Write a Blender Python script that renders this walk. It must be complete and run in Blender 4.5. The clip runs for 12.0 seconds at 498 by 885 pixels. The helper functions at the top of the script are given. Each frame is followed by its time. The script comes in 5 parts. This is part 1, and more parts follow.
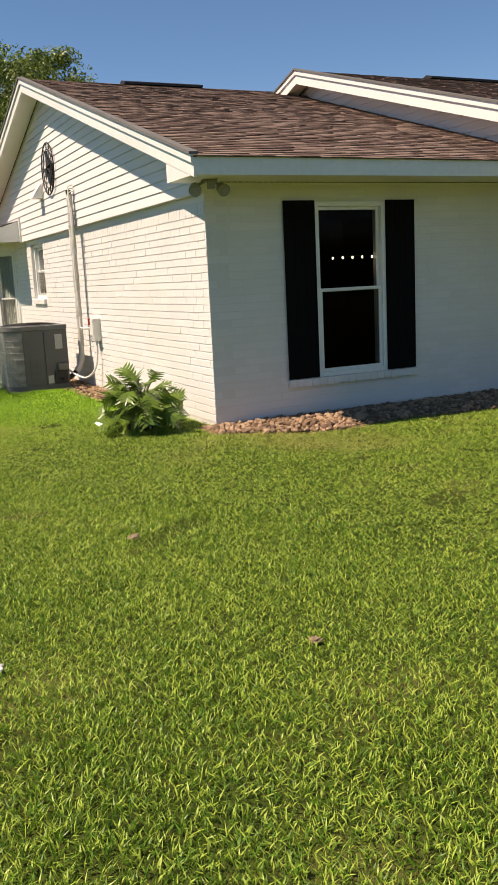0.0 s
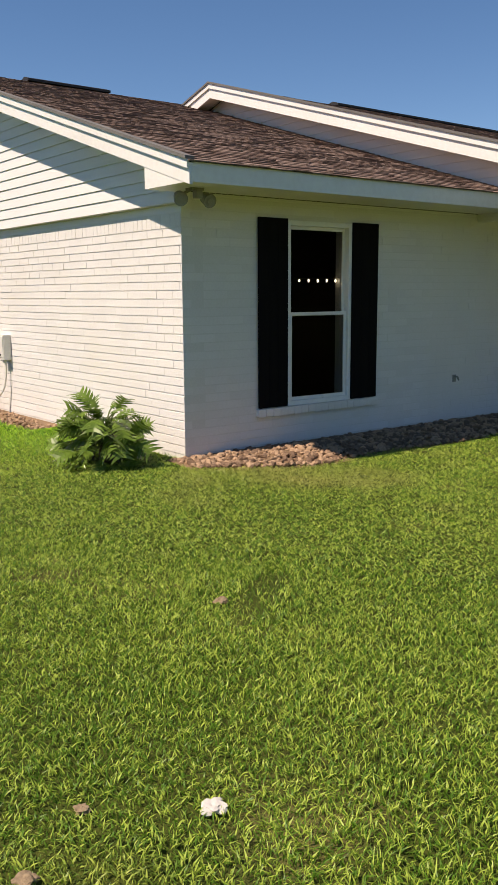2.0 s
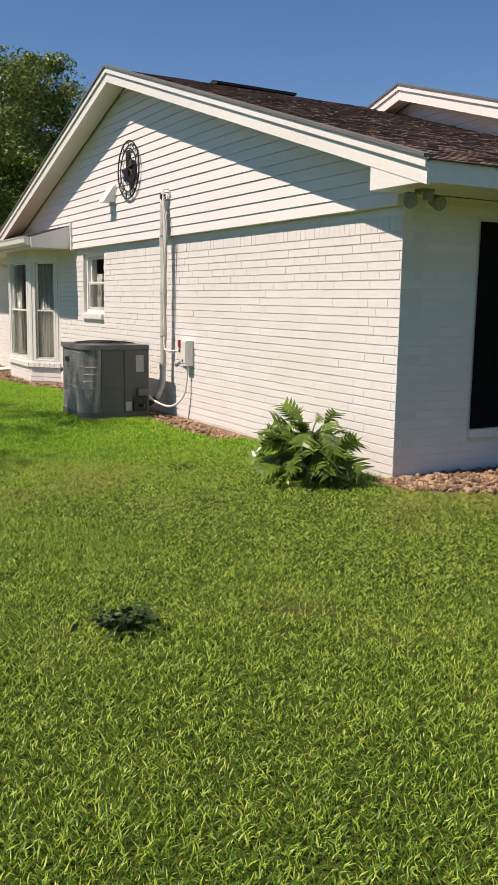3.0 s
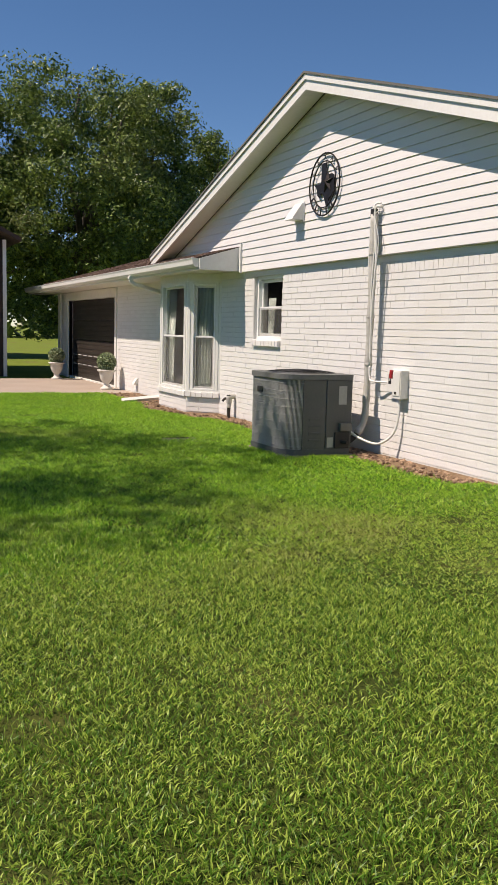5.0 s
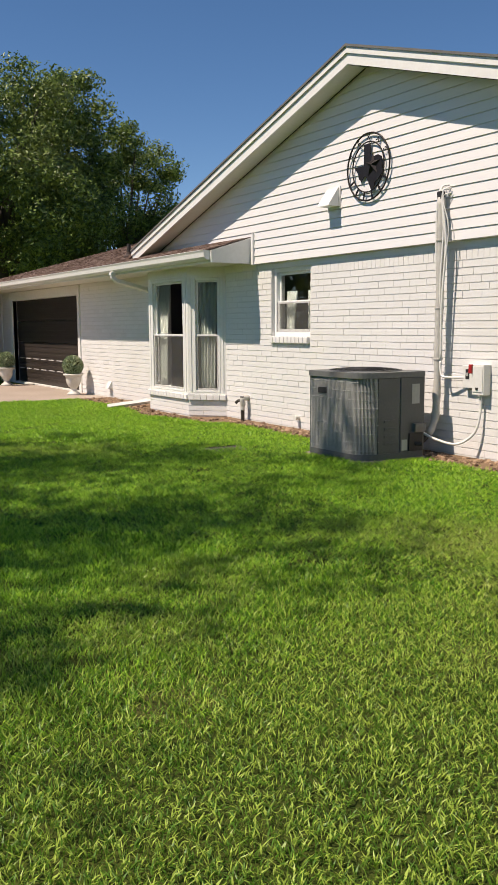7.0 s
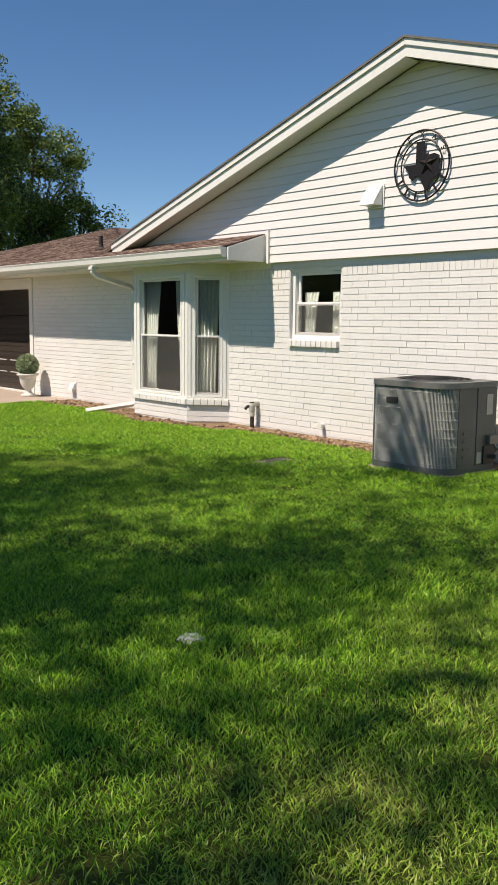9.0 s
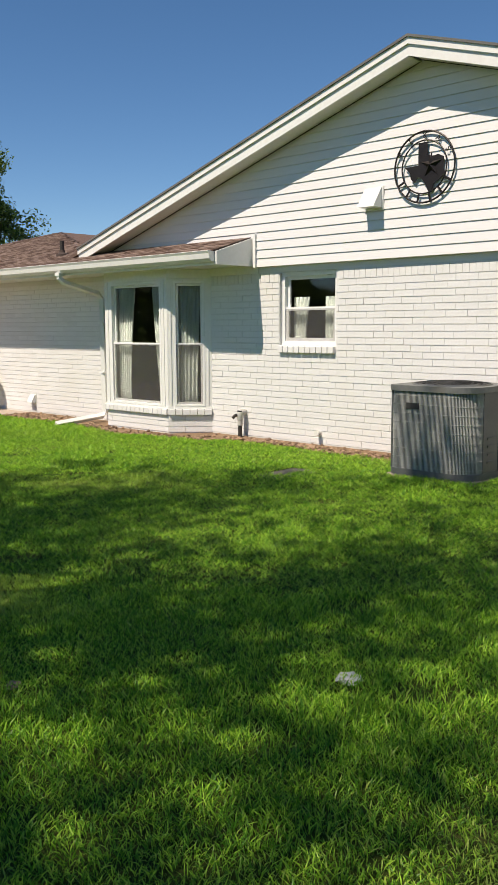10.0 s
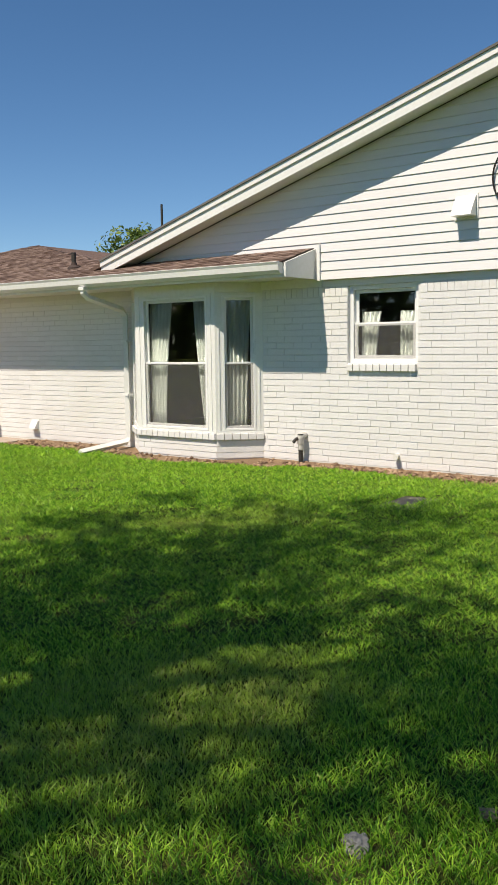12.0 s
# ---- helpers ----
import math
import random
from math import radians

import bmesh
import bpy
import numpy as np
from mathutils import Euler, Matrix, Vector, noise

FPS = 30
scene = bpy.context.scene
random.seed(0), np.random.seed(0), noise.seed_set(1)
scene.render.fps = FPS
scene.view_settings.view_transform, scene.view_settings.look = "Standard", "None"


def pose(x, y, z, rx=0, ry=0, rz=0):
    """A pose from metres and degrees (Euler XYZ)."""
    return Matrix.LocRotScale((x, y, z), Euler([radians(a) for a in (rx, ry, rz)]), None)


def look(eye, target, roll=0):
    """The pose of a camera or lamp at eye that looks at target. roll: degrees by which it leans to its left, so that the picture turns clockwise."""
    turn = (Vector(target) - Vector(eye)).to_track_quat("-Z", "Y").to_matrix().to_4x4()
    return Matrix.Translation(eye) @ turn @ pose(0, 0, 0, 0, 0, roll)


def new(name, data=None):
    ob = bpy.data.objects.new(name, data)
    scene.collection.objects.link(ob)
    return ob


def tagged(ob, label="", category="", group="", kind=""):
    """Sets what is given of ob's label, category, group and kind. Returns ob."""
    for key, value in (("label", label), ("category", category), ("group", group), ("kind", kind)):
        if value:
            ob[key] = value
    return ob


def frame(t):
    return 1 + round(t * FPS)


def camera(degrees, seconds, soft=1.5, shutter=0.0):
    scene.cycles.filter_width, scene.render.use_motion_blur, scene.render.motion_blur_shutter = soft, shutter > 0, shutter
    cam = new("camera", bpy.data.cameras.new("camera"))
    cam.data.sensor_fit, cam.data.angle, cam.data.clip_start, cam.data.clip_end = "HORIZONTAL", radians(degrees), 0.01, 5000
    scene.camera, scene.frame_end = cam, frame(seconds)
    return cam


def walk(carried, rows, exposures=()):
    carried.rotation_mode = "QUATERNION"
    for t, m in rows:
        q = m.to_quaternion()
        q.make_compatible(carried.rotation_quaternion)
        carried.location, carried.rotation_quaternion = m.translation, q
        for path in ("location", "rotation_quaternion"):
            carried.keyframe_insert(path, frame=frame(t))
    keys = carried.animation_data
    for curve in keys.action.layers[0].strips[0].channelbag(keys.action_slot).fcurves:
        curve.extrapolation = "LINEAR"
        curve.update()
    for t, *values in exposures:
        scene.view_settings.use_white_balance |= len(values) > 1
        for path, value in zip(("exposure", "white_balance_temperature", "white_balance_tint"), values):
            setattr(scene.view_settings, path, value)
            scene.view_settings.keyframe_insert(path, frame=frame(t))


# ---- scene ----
cam = camera(32.0, 12.0, 0.65)
PATH = [
    (0, (-3.267, -7.663, 1.407), (-1.594, -4.108, 0.658), -2.81),
    (0.5, (-3.528, -7.351, 1.415), (-1.519, -3.977, 0.650), -2.00),
    (1, (-3.745, -7.014, 1.421), (-1.493, -3.796, 0.668), -0.83),
    (1.5, (-3.962, -6.683, 1.433), (-1.568, -3.557, 0.729), -0.17),
    (2, (-4.162, -6.308, 1.434), (-1.752, -3.188, 0.757), -0.34),
    (2.5, (-4.313, -5.914, 1.433), (-2.309, -2.515, 0.775), 0.02),
    (2.7, (-4.388, -5.757, 1.429), (-2.417, -2.338, 0.781), 0.58),
    (4.3, (-4.998, -4.468, 1.348), (-3.123, -0.978, 0.797), 2.11),
    (4.5, (-5.083, -4.303, 1.342), (-3.238, -0.794, 0.807), 2.08),
    (5, (-5.342, -3.865, 1.325), (-3.681, -0.262, 0.818), 1.58),
    (5.5, (-5.672, -3.426, 1.310), (-3.952, 0.150, 0.812), -0.93),
    (6, (-6.006, -3.031, 1.306), (-4.071, 0.432, 0.791), -2.52),
    (6.5, (-6.286, -2.649, 1.323), (-4.178, 0.708, 0.796), -1.13),
    (7, (-6.512, -2.254, 1.339), (-4.426, 1.118, 0.811), -0.29),
    (7.5, (-6.778, -1.871, 1.347), (-4.587, 1.435, 0.824), 0.01),
    (7.7, (-6.896, -1.695, 1.351), (-4.728, 1.624, 0.818), 0.35),
    (9.3, (-7.897, -0.280, 1.451), (-5.235, 2.655, 0.905), 0.56),
    (9.5, (-8.006, -0.089, 1.454), (-5.299, 2.806, 0.916), 0.42),
    (10, (-8.227, 0.416, 1.458), (-5.350, 3.143, 0.925), -0.32),
    (10.5, (-8.414, 0.932, 1.452), (-5.589, 3.716, 0.939), -0.39),
    (11, (-8.585, 1.450, 1.449), (-5.591, 4.060, 0.977), -1.03),
    (11.5, (-8.735, 1.999, 1.448), (-5.698, 4.564, 1.005), -0.95),
    (12, (-8.892, 2.532, 1.453), (-5.701, 4.902, 1.002), -0.75),
]
walk(cam, [(t, look(eye, target, roll)) for t, eye, target, roll in PATH], [(0.0, 0.80, 8350, 17), (2.7, 0.60, 7600, 17), (5.5, 0.50, 7350, 16), (9.5, 0.56, 7250, 11), (12.0, 0.56, 7150, 9)])

# ---- light ----
SUN = Vector((-0.64, 0.11, 0.950)).normalized()
world = bpy.data.worlds.new("sky")
scene.world = world
world.use_nodes = True
sky = world.node_tree.nodes.new("ShaderNodeTexSky")
sky.sky_type = "NISHITA"
sky.sun_disc = False
sky.sun_elevation = math.asin(SUN.z)
sky.sun_rotation = math.atan2(SUN.x, SUN.y)
sky.air_density, sky.dust_density, sky.ozone_density = 0.7, 0.05, 3.2
background = world.node_tree.nodes["Background"]
background.inputs["Strength"].default_value = 0.086
deep = world.node_tree.nodes.new("ShaderNodeHueSaturation")
deep.inputs["Saturation"].default_value = 1.19
world.node_tree.links.new(sky.outputs["Color"], deep.inputs["Color"])
world.node_tree.links.new(deep.outputs["Color"], background.inputs["Color"])
sun = new("sun", bpy.data.lights.new("sun", "SUN"))
sun.data.energy, sun.data.angle, sun.data.color = 4.0, radians(0.53), (1.0, 0.93, 0.86)
sun.matrix_world = look(SUN * 60, (0, 0, 0))


# ---- materials ----
def material(name, a, b, rough=0.6, metal=0.0, scale=3.0, fine=60.0, bump=0.15, bump_scale=80.0, vary=0.0, by="", c=None, spread=0.5, spec=0.5, stretch=(1, 1, 1)):
    """Two colours mixed by coarse and fine noise, an optional third by stains, with fine relief."""
    m = bpy.data.materials.new(name)
    m.use_nodes = True
    nodes, links = m.node_tree.nodes, m.node_tree.links
    bsdf = nodes["Principled BSDF"]
    bsdf.inputs["Metallic"].default_value = metal
    bsdf.inputs["Specular IOR Level"].default_value = spec
    geo = nodes.new("ShaderNodeNewGeometry")
    mapping = nodes.new("ShaderNodeVectorMath")
    mapping.operation = "MULTIPLY"
    mapping.inputs[1].default_value = stretch
    links.new(geo.outputs["Position"], mapping.inputs[0])

    def noisy(s, detail=4.0):
        n = nodes.new("ShaderNodeTexNoise")
        n.inputs["Scale"].default_value, n.inputs["Detail"].default_value = s, detail
        links.new(mapping.outputs[0], n.inputs["Vector"])
        return n.outputs["Fac"]

    def maths(op, x, y):
        n = nodes.new("ShaderNodeMath")
        n.operation = op
        for i, v in enumerate((x, y)):
            if isinstance(v, (int, float)):
                n.inputs[i].default_value = v
            else:
                links.new(v, n.inputs[i])
        return n.outputs[0]

    def ramp(f, lo, hi):
        n = nodes.new("ShaderNodeMapRange")
        n.inputs["From Min"].default_value, n.inputs["From Max"].default_value = lo, hi
        links.new(f, n.inputs["Value"])
        return n.outputs["Result"]

    def mix(f, x, y):
        n = nodes.new("ShaderNodeMix")
        n.data_type = "RGBA"
        links.new(f, n.inputs["Factor"])
        for i, v in ((6, x), (7, y)):
            if isinstance(v, tuple):
                n.inputs[i].default_value = (*v, 1)
            else:
                links.new(v, n.inputs[i])
        return n.outputs[2]

    f = maths("MULTIPLY_ADD", noisy(fine, 2.0), spread)
    f.node.inputs[2].default_value = 0.0
    g = maths("MULTIPLY", noisy(scale), 1.0 - spread)
    h = maths("ADD", f, g)
    if by:
        r = geo.outputs["Random Per Island"] if by == "island" else nodes.new("ShaderNodeObjectInfo").outputs["Random"]
        h = maths("ADD", h, maths("MULTIPLY", maths("SUBTRACT", r, 0.5), vary))
    colour = mix(ramp(h, 0.32, 0.68), a, b)
    if c:
        colour = mix(ramp(noisy(scale * 0.6, 6.0), 0.56, 0.72), colour, c)
    links.new(colour, bsdf.inputs["Base Color"])
    rr = nodes.new("ShaderNodeMapRange")
    rr.inputs["To Min"].default_value, rr.inputs["To Max"].default_value = max(rough - 0.1, 0.02), min(rough + 0.1, 1.0)
    links.new(noisy(scale * 2), rr.inputs["Value"])
    links.new(rr.outputs["Result"], bsdf.inputs["Roughness"])
    if bump:
        bm_ = nodes.new("ShaderNodeBump")
        bm_.inputs["Strength"].default_value, bm_.inputs["Distance"].default_value = bump, 0.01
        links.new(noisy(bump_scale, 5.0), bm_.inputs["Height"])
        links.new(bm_.outputs["Normal"], bsdf.inputs["Normal"])
    return m


def leafy(name, a, b, c, rough=0.45, translucent=0.35, patch=0.5, fine=0.0):
    """Thin leaves or blades: colour by piece and by patch, some light passing through."""
    m = material(name, a, b, rough=rough, scale=patch, fine=fine or patch * 5, bump=0, vary=1.15, by="island", c=c, spec=0.35)
    nodes, links = m.node_tree.nodes, m.node_tree.links
    bsdf, out = nodes["Principled BSDF"], nodes["Material Output"]
    colour = bsdf.inputs["Base Color"].links[0].from_socket
    thin = nodes.new("ShaderNodeBsdfTranslucent")
    links.new(colour, thin.inputs["Color"])
    blend = nodes.new("ShaderNodeMixShader")
    blend.inputs[0].default_value = translucent
    links.new(bsdf.outputs[0], blend.inputs[1])
    links.new(thin.outputs[0], blend.inputs[2])
    links.new(blend.outputs[0], out.inputs["Surface"])
    return m


WHITE_BRICK = material("white painted brick", (0.77, 0.758, 0.74), (0.70, 0.688, 0.665), 0.6, scale=1.6, fine=45, bump=0.35, bump_scale=120, vary=0.25, by="object", c=(0.72, 0.70, 0.66))
WHITE_MORTAR = material("white painted mortar", (0.74, 0.73, 0.70), (0.65, 0.64, 0.61), 0.7, scale=2, fine=60, bump=0.4, bump_scale=150)
SIDING = material("white vinyl siding", (0.76, 0.747, 0.737), (0.71, 0.697, 0.687), 0.45, scale=0.8, fine=8, bump=0.05, bump_scale=40, stretch=(1, 0.2, 4))
TRIM = material("white trim paint", (0.80, 0.80, 0.77), (0.73, 0.72, 0.68), 0.4, scale=1.2, fine=20, bump=0.06, bump_scale=60)
SOFFIT = material("cream soffit paint", (0.76, 0.74, 0.66), (0.69, 0.67, 0.59), 0.5, scale=1.5, fine=25, bump=0.05)
SHINGLE = material("brown asphalt shingle", (0.120, 0.078, 0.062), (0.240, 0.172, 0.140), 0.9, scale=14, fine=160, bump=0.6, bump_scale=220, vary=0.75, by="island", spec=0.2)
SHINGLE_PIECE = material("brown asphalt shingle piece", (0.120, 0.078, 0.062), (0.240, 0.172, 0.140), 0.9, scale=14, fine=160, bump=0.6, bump_scale=220, vary=0.75, by="object", spec=0.2)
FELT = material("shingle underlay", (0.05, 0.035, 0.03), (0.08, 0.055, 0.045), 0.95, bump=0.3)
VINYL = material("white vinyl frame", (0.82, 0.82, 0.80), (0.78, 0.78, 0.76), 0.3, scale=2, fine=20, bump=0.02)
SHUTTER = material("black painted wood", (0.004, 0.0035, 0.004), (0.008, 0.007, 0.007), 0.8, scale=4, fine=60, bump=0.15, stretch=(6, 6, 0.6), spec=0.08)
VENT_DARK = material("dark vent strip", (0.02, 0.018, 0.015), (0.04, 0.035, 0.03), 0.8)
ROCK = material("tan river rock", (0.150, 0.090, 0.053), (0.37, 0.245, 0.150), 0.75, scale=9, fine=70, bump=0.5, bump_scale=90, vary=0.9, by="object")
ROCK_ISLAND = material("tan river rock pile", (0.145, 0.086, 0.050), (0.36, 0.235, 0.143), 0.75, scale=9, fine=70, bump=0.5, bump_scale=90, vary=0.9, by="island")
SOIL = material("brown bed soil", (0.13, 0.078, 0.042), (0.27, 0.175, 0.095), 0.95, scale=4, fine=50, bump=0.9, bump_scale=60)
CONCRETE = material("tan concrete", (0.34, 0.27, 0.215), (0.43, 0.35, 0.285), 0.85, scale=1.2, fine=50, bump=0.3, bump_scale=120, c=(0.34, 0.29, 0.24))
FOUNDATION = material("white painted foundation", (0.72, 0.71, 0.67), (0.60, 0.59, 0.54), 0.75, scale=2.5, fine=40, bump=0.4, bump_scale=70, c=(0.48, 0.46, 0.40))
BARK = material("grey brown bark", (0.06, 0.047, 0.036), (0.14, 0.115, 0.09), 0.9, scale=3, fine=25, bump=0.9, bump_scale=18, stretch=(3, 3, 0.5))
EDGE = material("grey shingle edge", (0.10, 0.098, 0.095), (0.165, 0.158, 0.15), 0.9, bump=0.3)
# Thatch colour is taken darker to put shade into the gaps between blades.
THATCH = material("lawn thatch darkened for gap shade", (0.026, 0.044, 0.008), (0.068, 0.082, 0.017), 0.95, scale=2, fine=70, bump=0.9, bump_scale=90, c=(0.12, 0.112, 0.038), spec=0.1)
LAWN = material("far lawn turf", (0.115, 0.165, 0.024), (0.180, 0.225, 0.040), 0.95, scale=0.9, fine=60, bump=0.8, bump_scale=90, c=(0.17, 0.14, 0.055), spec=0.1)
BLADE = leafy("grass blade", (0.092, 0.215, 0.018), (0.420, 0.550, 0.088), (0.440, 0.410, 0.130), 0.42, 0.34, 0.6, 26.0)
LUSH_BLADE = leafy("lush grass blade", (0.112, 0.310, 0.018), (0.420, 0.680, 0.062), (0.360, 0.460, 0.080), 0.42, 0.46, 0.6, 26.0)
LEAF = leafy("oak leaf", (0.062, 0.105, 0.024), (0.215, 0.290, 0.060), (0.150, 0.165, 0.055), 0.42, 0.22, 0.35)
# Room dimness is put into this colour: beige darkened so windows look black.
DARKENED_ROOM = material("darkened interior beige", (0.10, 0.09, 0.075), (0.08, 0.07, 0.06), 0.9, bump=0.05, spec=0.1)


def glass(name, tint, ior):
    m = bpy.data.materials.new(name)
    m.use_nodes = True
    b = m.node_tree.nodes["Principled BSDF"]
    b.inputs["Base Color"].default_value = (*tint, 1)
    b.inputs["Roughness"].default_value = 0.0
    b.inputs["IOR"].default_value = ior
    b.inputs["Transmission Weight"].default_value = 1.0
    return m


# Front-pane copy of GLASS: shade put into a darker tint, reflection cut by low IOR.
DARKENED_GLASS = glass("window glass darkened for shade", (0.45, 0.48, 0.47), 1.09)
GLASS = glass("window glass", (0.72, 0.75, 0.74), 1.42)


# ---- mesh helpers ----
def mesh_of(name, bm, mat):
    me = bpy.data.meshes.new(name)
    bmesh.ops.recalc_face_normals(bm, faces=bm.faces)
    bm.to_mesh(me)
    bm.free()
    me.materials.append(mat)
    return me


def part(name, bm, mat, parent=None, label="", smooth=False):
    ob = new(name, mesh_of(name, bm, mat))
    if smooth:
        ob.data.polygons.foreach_set("use_smooth", [True] * len(ob.data.polygons))
    ob.parent = parent
    if label:
        ob["label"] = label
    return ob


def thing(name, label, category, m=None, group="", kind=""):
    ob = new(name)
    ob.empty_display_size = 0.1
    if m is not None:
        ob.matrix_world = m
    return tagged(ob, label, category, group, kind)


def structure(name, bm, mat, label, category="", parent=None):
    ob = part(name, bm, mat, parent)
    return tagged(ob, label, category or name.split("_")[0], "", "structure")


def fast_mesh(name, verts, faces, mat):
    """A large mesh from arrays: verts (n, 3), faces (m, 3 or 4)."""
    me = bpy.data.meshes.new(name)
    faces = np.asarray(faces, np.int32)
    k = faces.shape[1]
    me.vertices.add(len(verts))
    me.vertices.foreach_set("co", np.asarray(verts, np.float32).ravel())
    me.loops.add(faces.size)
    me.loops.foreach_set("vertex_index", faces.ravel())
    me.polygons.add(len(faces))
    me.polygons.foreach_set("loop_start", np.arange(0, faces.size, k, dtype=np.int32))
    me.update(calc_edges=True)
    me.validate()
    me.shade_flat()
    me.materials.append(mat)
    return me


def box(bm, x0, x1, y0, y1, z0, z1, bevel=0.0):
    made = bmesh.ops.create_cube(bm, size=1)["verts"]
    bmesh.ops.transform(bm, verts=made, matrix=Matrix.LocRotScale(((x0 + x1) / 2, (y0 + y1) / 2, (z0 + z1) / 2), None, (x1 - x0, y1 - y0, z1 - z0)))
    if bevel:
        edges = list({e for v in made for e in v.link_edges})
        bmesh.ops.bevel(bm, geom=edges, offset=bevel, segments=2, affect="EDGES", profile=0.6)
    return bm


def boxes(*rows, bevel=0.0):
    bm = bmesh.new()
    for r in rows:
        box(bm, *r, bevel=bevel)
    return bm


def extrude(bm, pts, axis, a, b):
    """A polygon of the two other axes, drawn out along axis from a to b."""
    def at(p, v):
        return {"x": (v, p[0], p[1]), "y": (p[0], v, p[1]), "z": (p[0], p[1], v)}[axis]
    lo, hi = [bm.verts.new(at(p, a)) for p in pts], [bm.verts.new(at(p, b)) for p in pts]
    bm.faces.new(lo)
    bm.faces.new(hi)
    for i in range(len(pts)):
        j = (i + 1) % len(pts)
        bm.faces.new((lo[i], lo[j], hi[j], hi[i]))
    return bm


def slab(bm, pts, drop):
    """A sheet through 3D points with a thickness straight down."""
    hi = [bm.verts.new(p) for p in pts]
    lo = [bm.verts.new((p[0], p[1], p[2] - drop)) for p in pts]
    bm.faces.new(hi)
    bm.faces.new(lo)
    for i in range(len(pts)):
        j = (i + 1) % len(pts)
        bm.faces.new((hi[i], hi[j], lo[j], lo[i]))
    return bm


def tube(bm, pts, radii, n=10, cap=True):
    """A round tube along a polyline; radii: one, or one a point."""
    pts = [Vector(p) for p in pts]
    radii = [radii] * len(pts) if isinstance(radii, (int, float)) else radii
    rings = []
    side = None
    for i, p in enumerate(pts):
        way = (pts[min(i + 1, len(pts) - 1)] - pts[max(i - 1, 0)]).normalized()
        if side is None:
            side = way.orthogonal().normalized()
        side = (side - way * side.dot(way)).normalized()
        up = way.cross(side)
        rings.append([bm.verts.new(p + radii[i] * (math.cos(a) * side + math.sin(a) * up)) for a in (2 * math.pi * k / n for k in range(n))])
    for r, s in zip(rings, rings[1:]):
        for k in range(n):
            bm.faces.new((r[k], r[(k + 1) % n], s[(k + 1) % n], s[k]))
    if cap:
        bm.faces.new(rings[0])
        bm.faces.new(rings[-1])
    return bm


def smooth_line(pts, steps=6):
    """Catmull-Rom points through pts."""
    p = [Vector(q) for q in pts]
    p = [p[0] * 2 - p[1]] + p + [p[-1] * 2 - p[-2]]
    out = []
    for i in range(1, len(p) - 2):
        a, b, c, d = p[i - 1 : i + 3]
        for k in range(steps):
            t = k / steps
            out.append(0.5 * (2 * b + (c - a) * t + (2 * a - 5 * b + 4 * c - d) * t * t + (3 * b - a - 3 * c + d) * t**3))
    return out + [p[-2]]


def turned(bm, profile, n=24):
    """A shape turned round z from (radius, z) pairs."""
    rings = [[bm.verts.new((r * math.cos(2 * math.pi * k / n), r * math.sin(2 * math.pi * k / n), z)) for k in range(n)] for r, z in profile]
    for r, s in zip(rings, rings[1:]):
        for k in range(n):
            bm.faces.new((r[k], r[(k + 1) % n], s[(k + 1) % n], s[k]))
    bm.faces.new(rings[0])
    bm.faces.new(rings[-1])
    return bm


def pierced(bm, along, u0, u1, z0, z1, d0, d1, holes):
    """A wall along x or y from u0 to u1, between depths d0 and d1, with holes (u0, u1, z0, z1) through it."""
    cuts = sorted({u0, u1, *(u for h in holes for u in h[:2] if u0 < u < u1)})
    for a, b in zip(cuts, cuts[1:]):
        inside = sorted((h[2], h[3]) for h in holes if h[0] <= a and h[1] >= b)
        z = z0
        for lo, hi in inside + [(z1, z1)]:
            if lo > z + 1e-6:
                box(bm, *((a, b, d0, d1) if along == "x" else (d0, d1, a, b)), z, lo)
            z = max(z, hi)
    return bm


# ---- plan of the house: the corner of the two brick walls stands at the origin ----
PITCH = 0.306
RIDGE_Y, RIDGE_Z, RAKE_X = 5.6, 4.34, -0.37
EAVE_Y = -0.683
WING_EAVE_X, WING_EAVE_Z = -0.70, 2.37
EAST = 15.0
COURSE = 0.0756
SIDING_X = -0.055


def south_roof(y):
    return RIDGE_Z - PITCH * (RIDGE_Y - y)


def north_roof(y):
    return RIDGE_Z - PITCH * (y - RIDGE_Y)


def wing_roof(x):
    return WING_EAVE_Z + PITCH * (x - WING_EAVE_X)


RIDGE2_Y, RIDGE2_Z, RAKE2_X, PITCH2 = 4.69, 4.465, 3.64, 0.294


def roof2(y):
    return RIDGE2_Z - PITCH2 * abs(RIDGE2_Y - y)


# openings: (from, to, low, high)
SMALL_WINDOW = (6.79, 7.68, 1.215, 2.11)
GARAGE = (14.93, 19.4, -0.05, 2.0)
BAY = (8.93, 11.12, 0.0, 2.2)
FRONT_1 = (1.165, 1.998, 0.37, 2.1)
FRONT_2 = (4.792, 5.628, 0.37, 2.1)

# ground
bm = bmesh.new()
bmesh.ops.create_grid(bm, x_segments=40, y_segments=40, size=900)
for v in bm.verts:
    v.co.z = -0.02
ground = structure("ground", bm, LAWN, "short green lawn and field thatch", "ground")

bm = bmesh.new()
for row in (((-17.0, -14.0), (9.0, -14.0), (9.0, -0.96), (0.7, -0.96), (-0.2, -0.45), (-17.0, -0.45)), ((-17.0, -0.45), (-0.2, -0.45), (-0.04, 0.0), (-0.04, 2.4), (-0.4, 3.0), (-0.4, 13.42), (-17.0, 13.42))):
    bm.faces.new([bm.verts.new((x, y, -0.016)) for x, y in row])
# This sheet carries the painted gap shade under the modelled grass.
structure("thatch", bm, THATCH, "matted thatch, darkened to shade the gaps between blades", "ground")

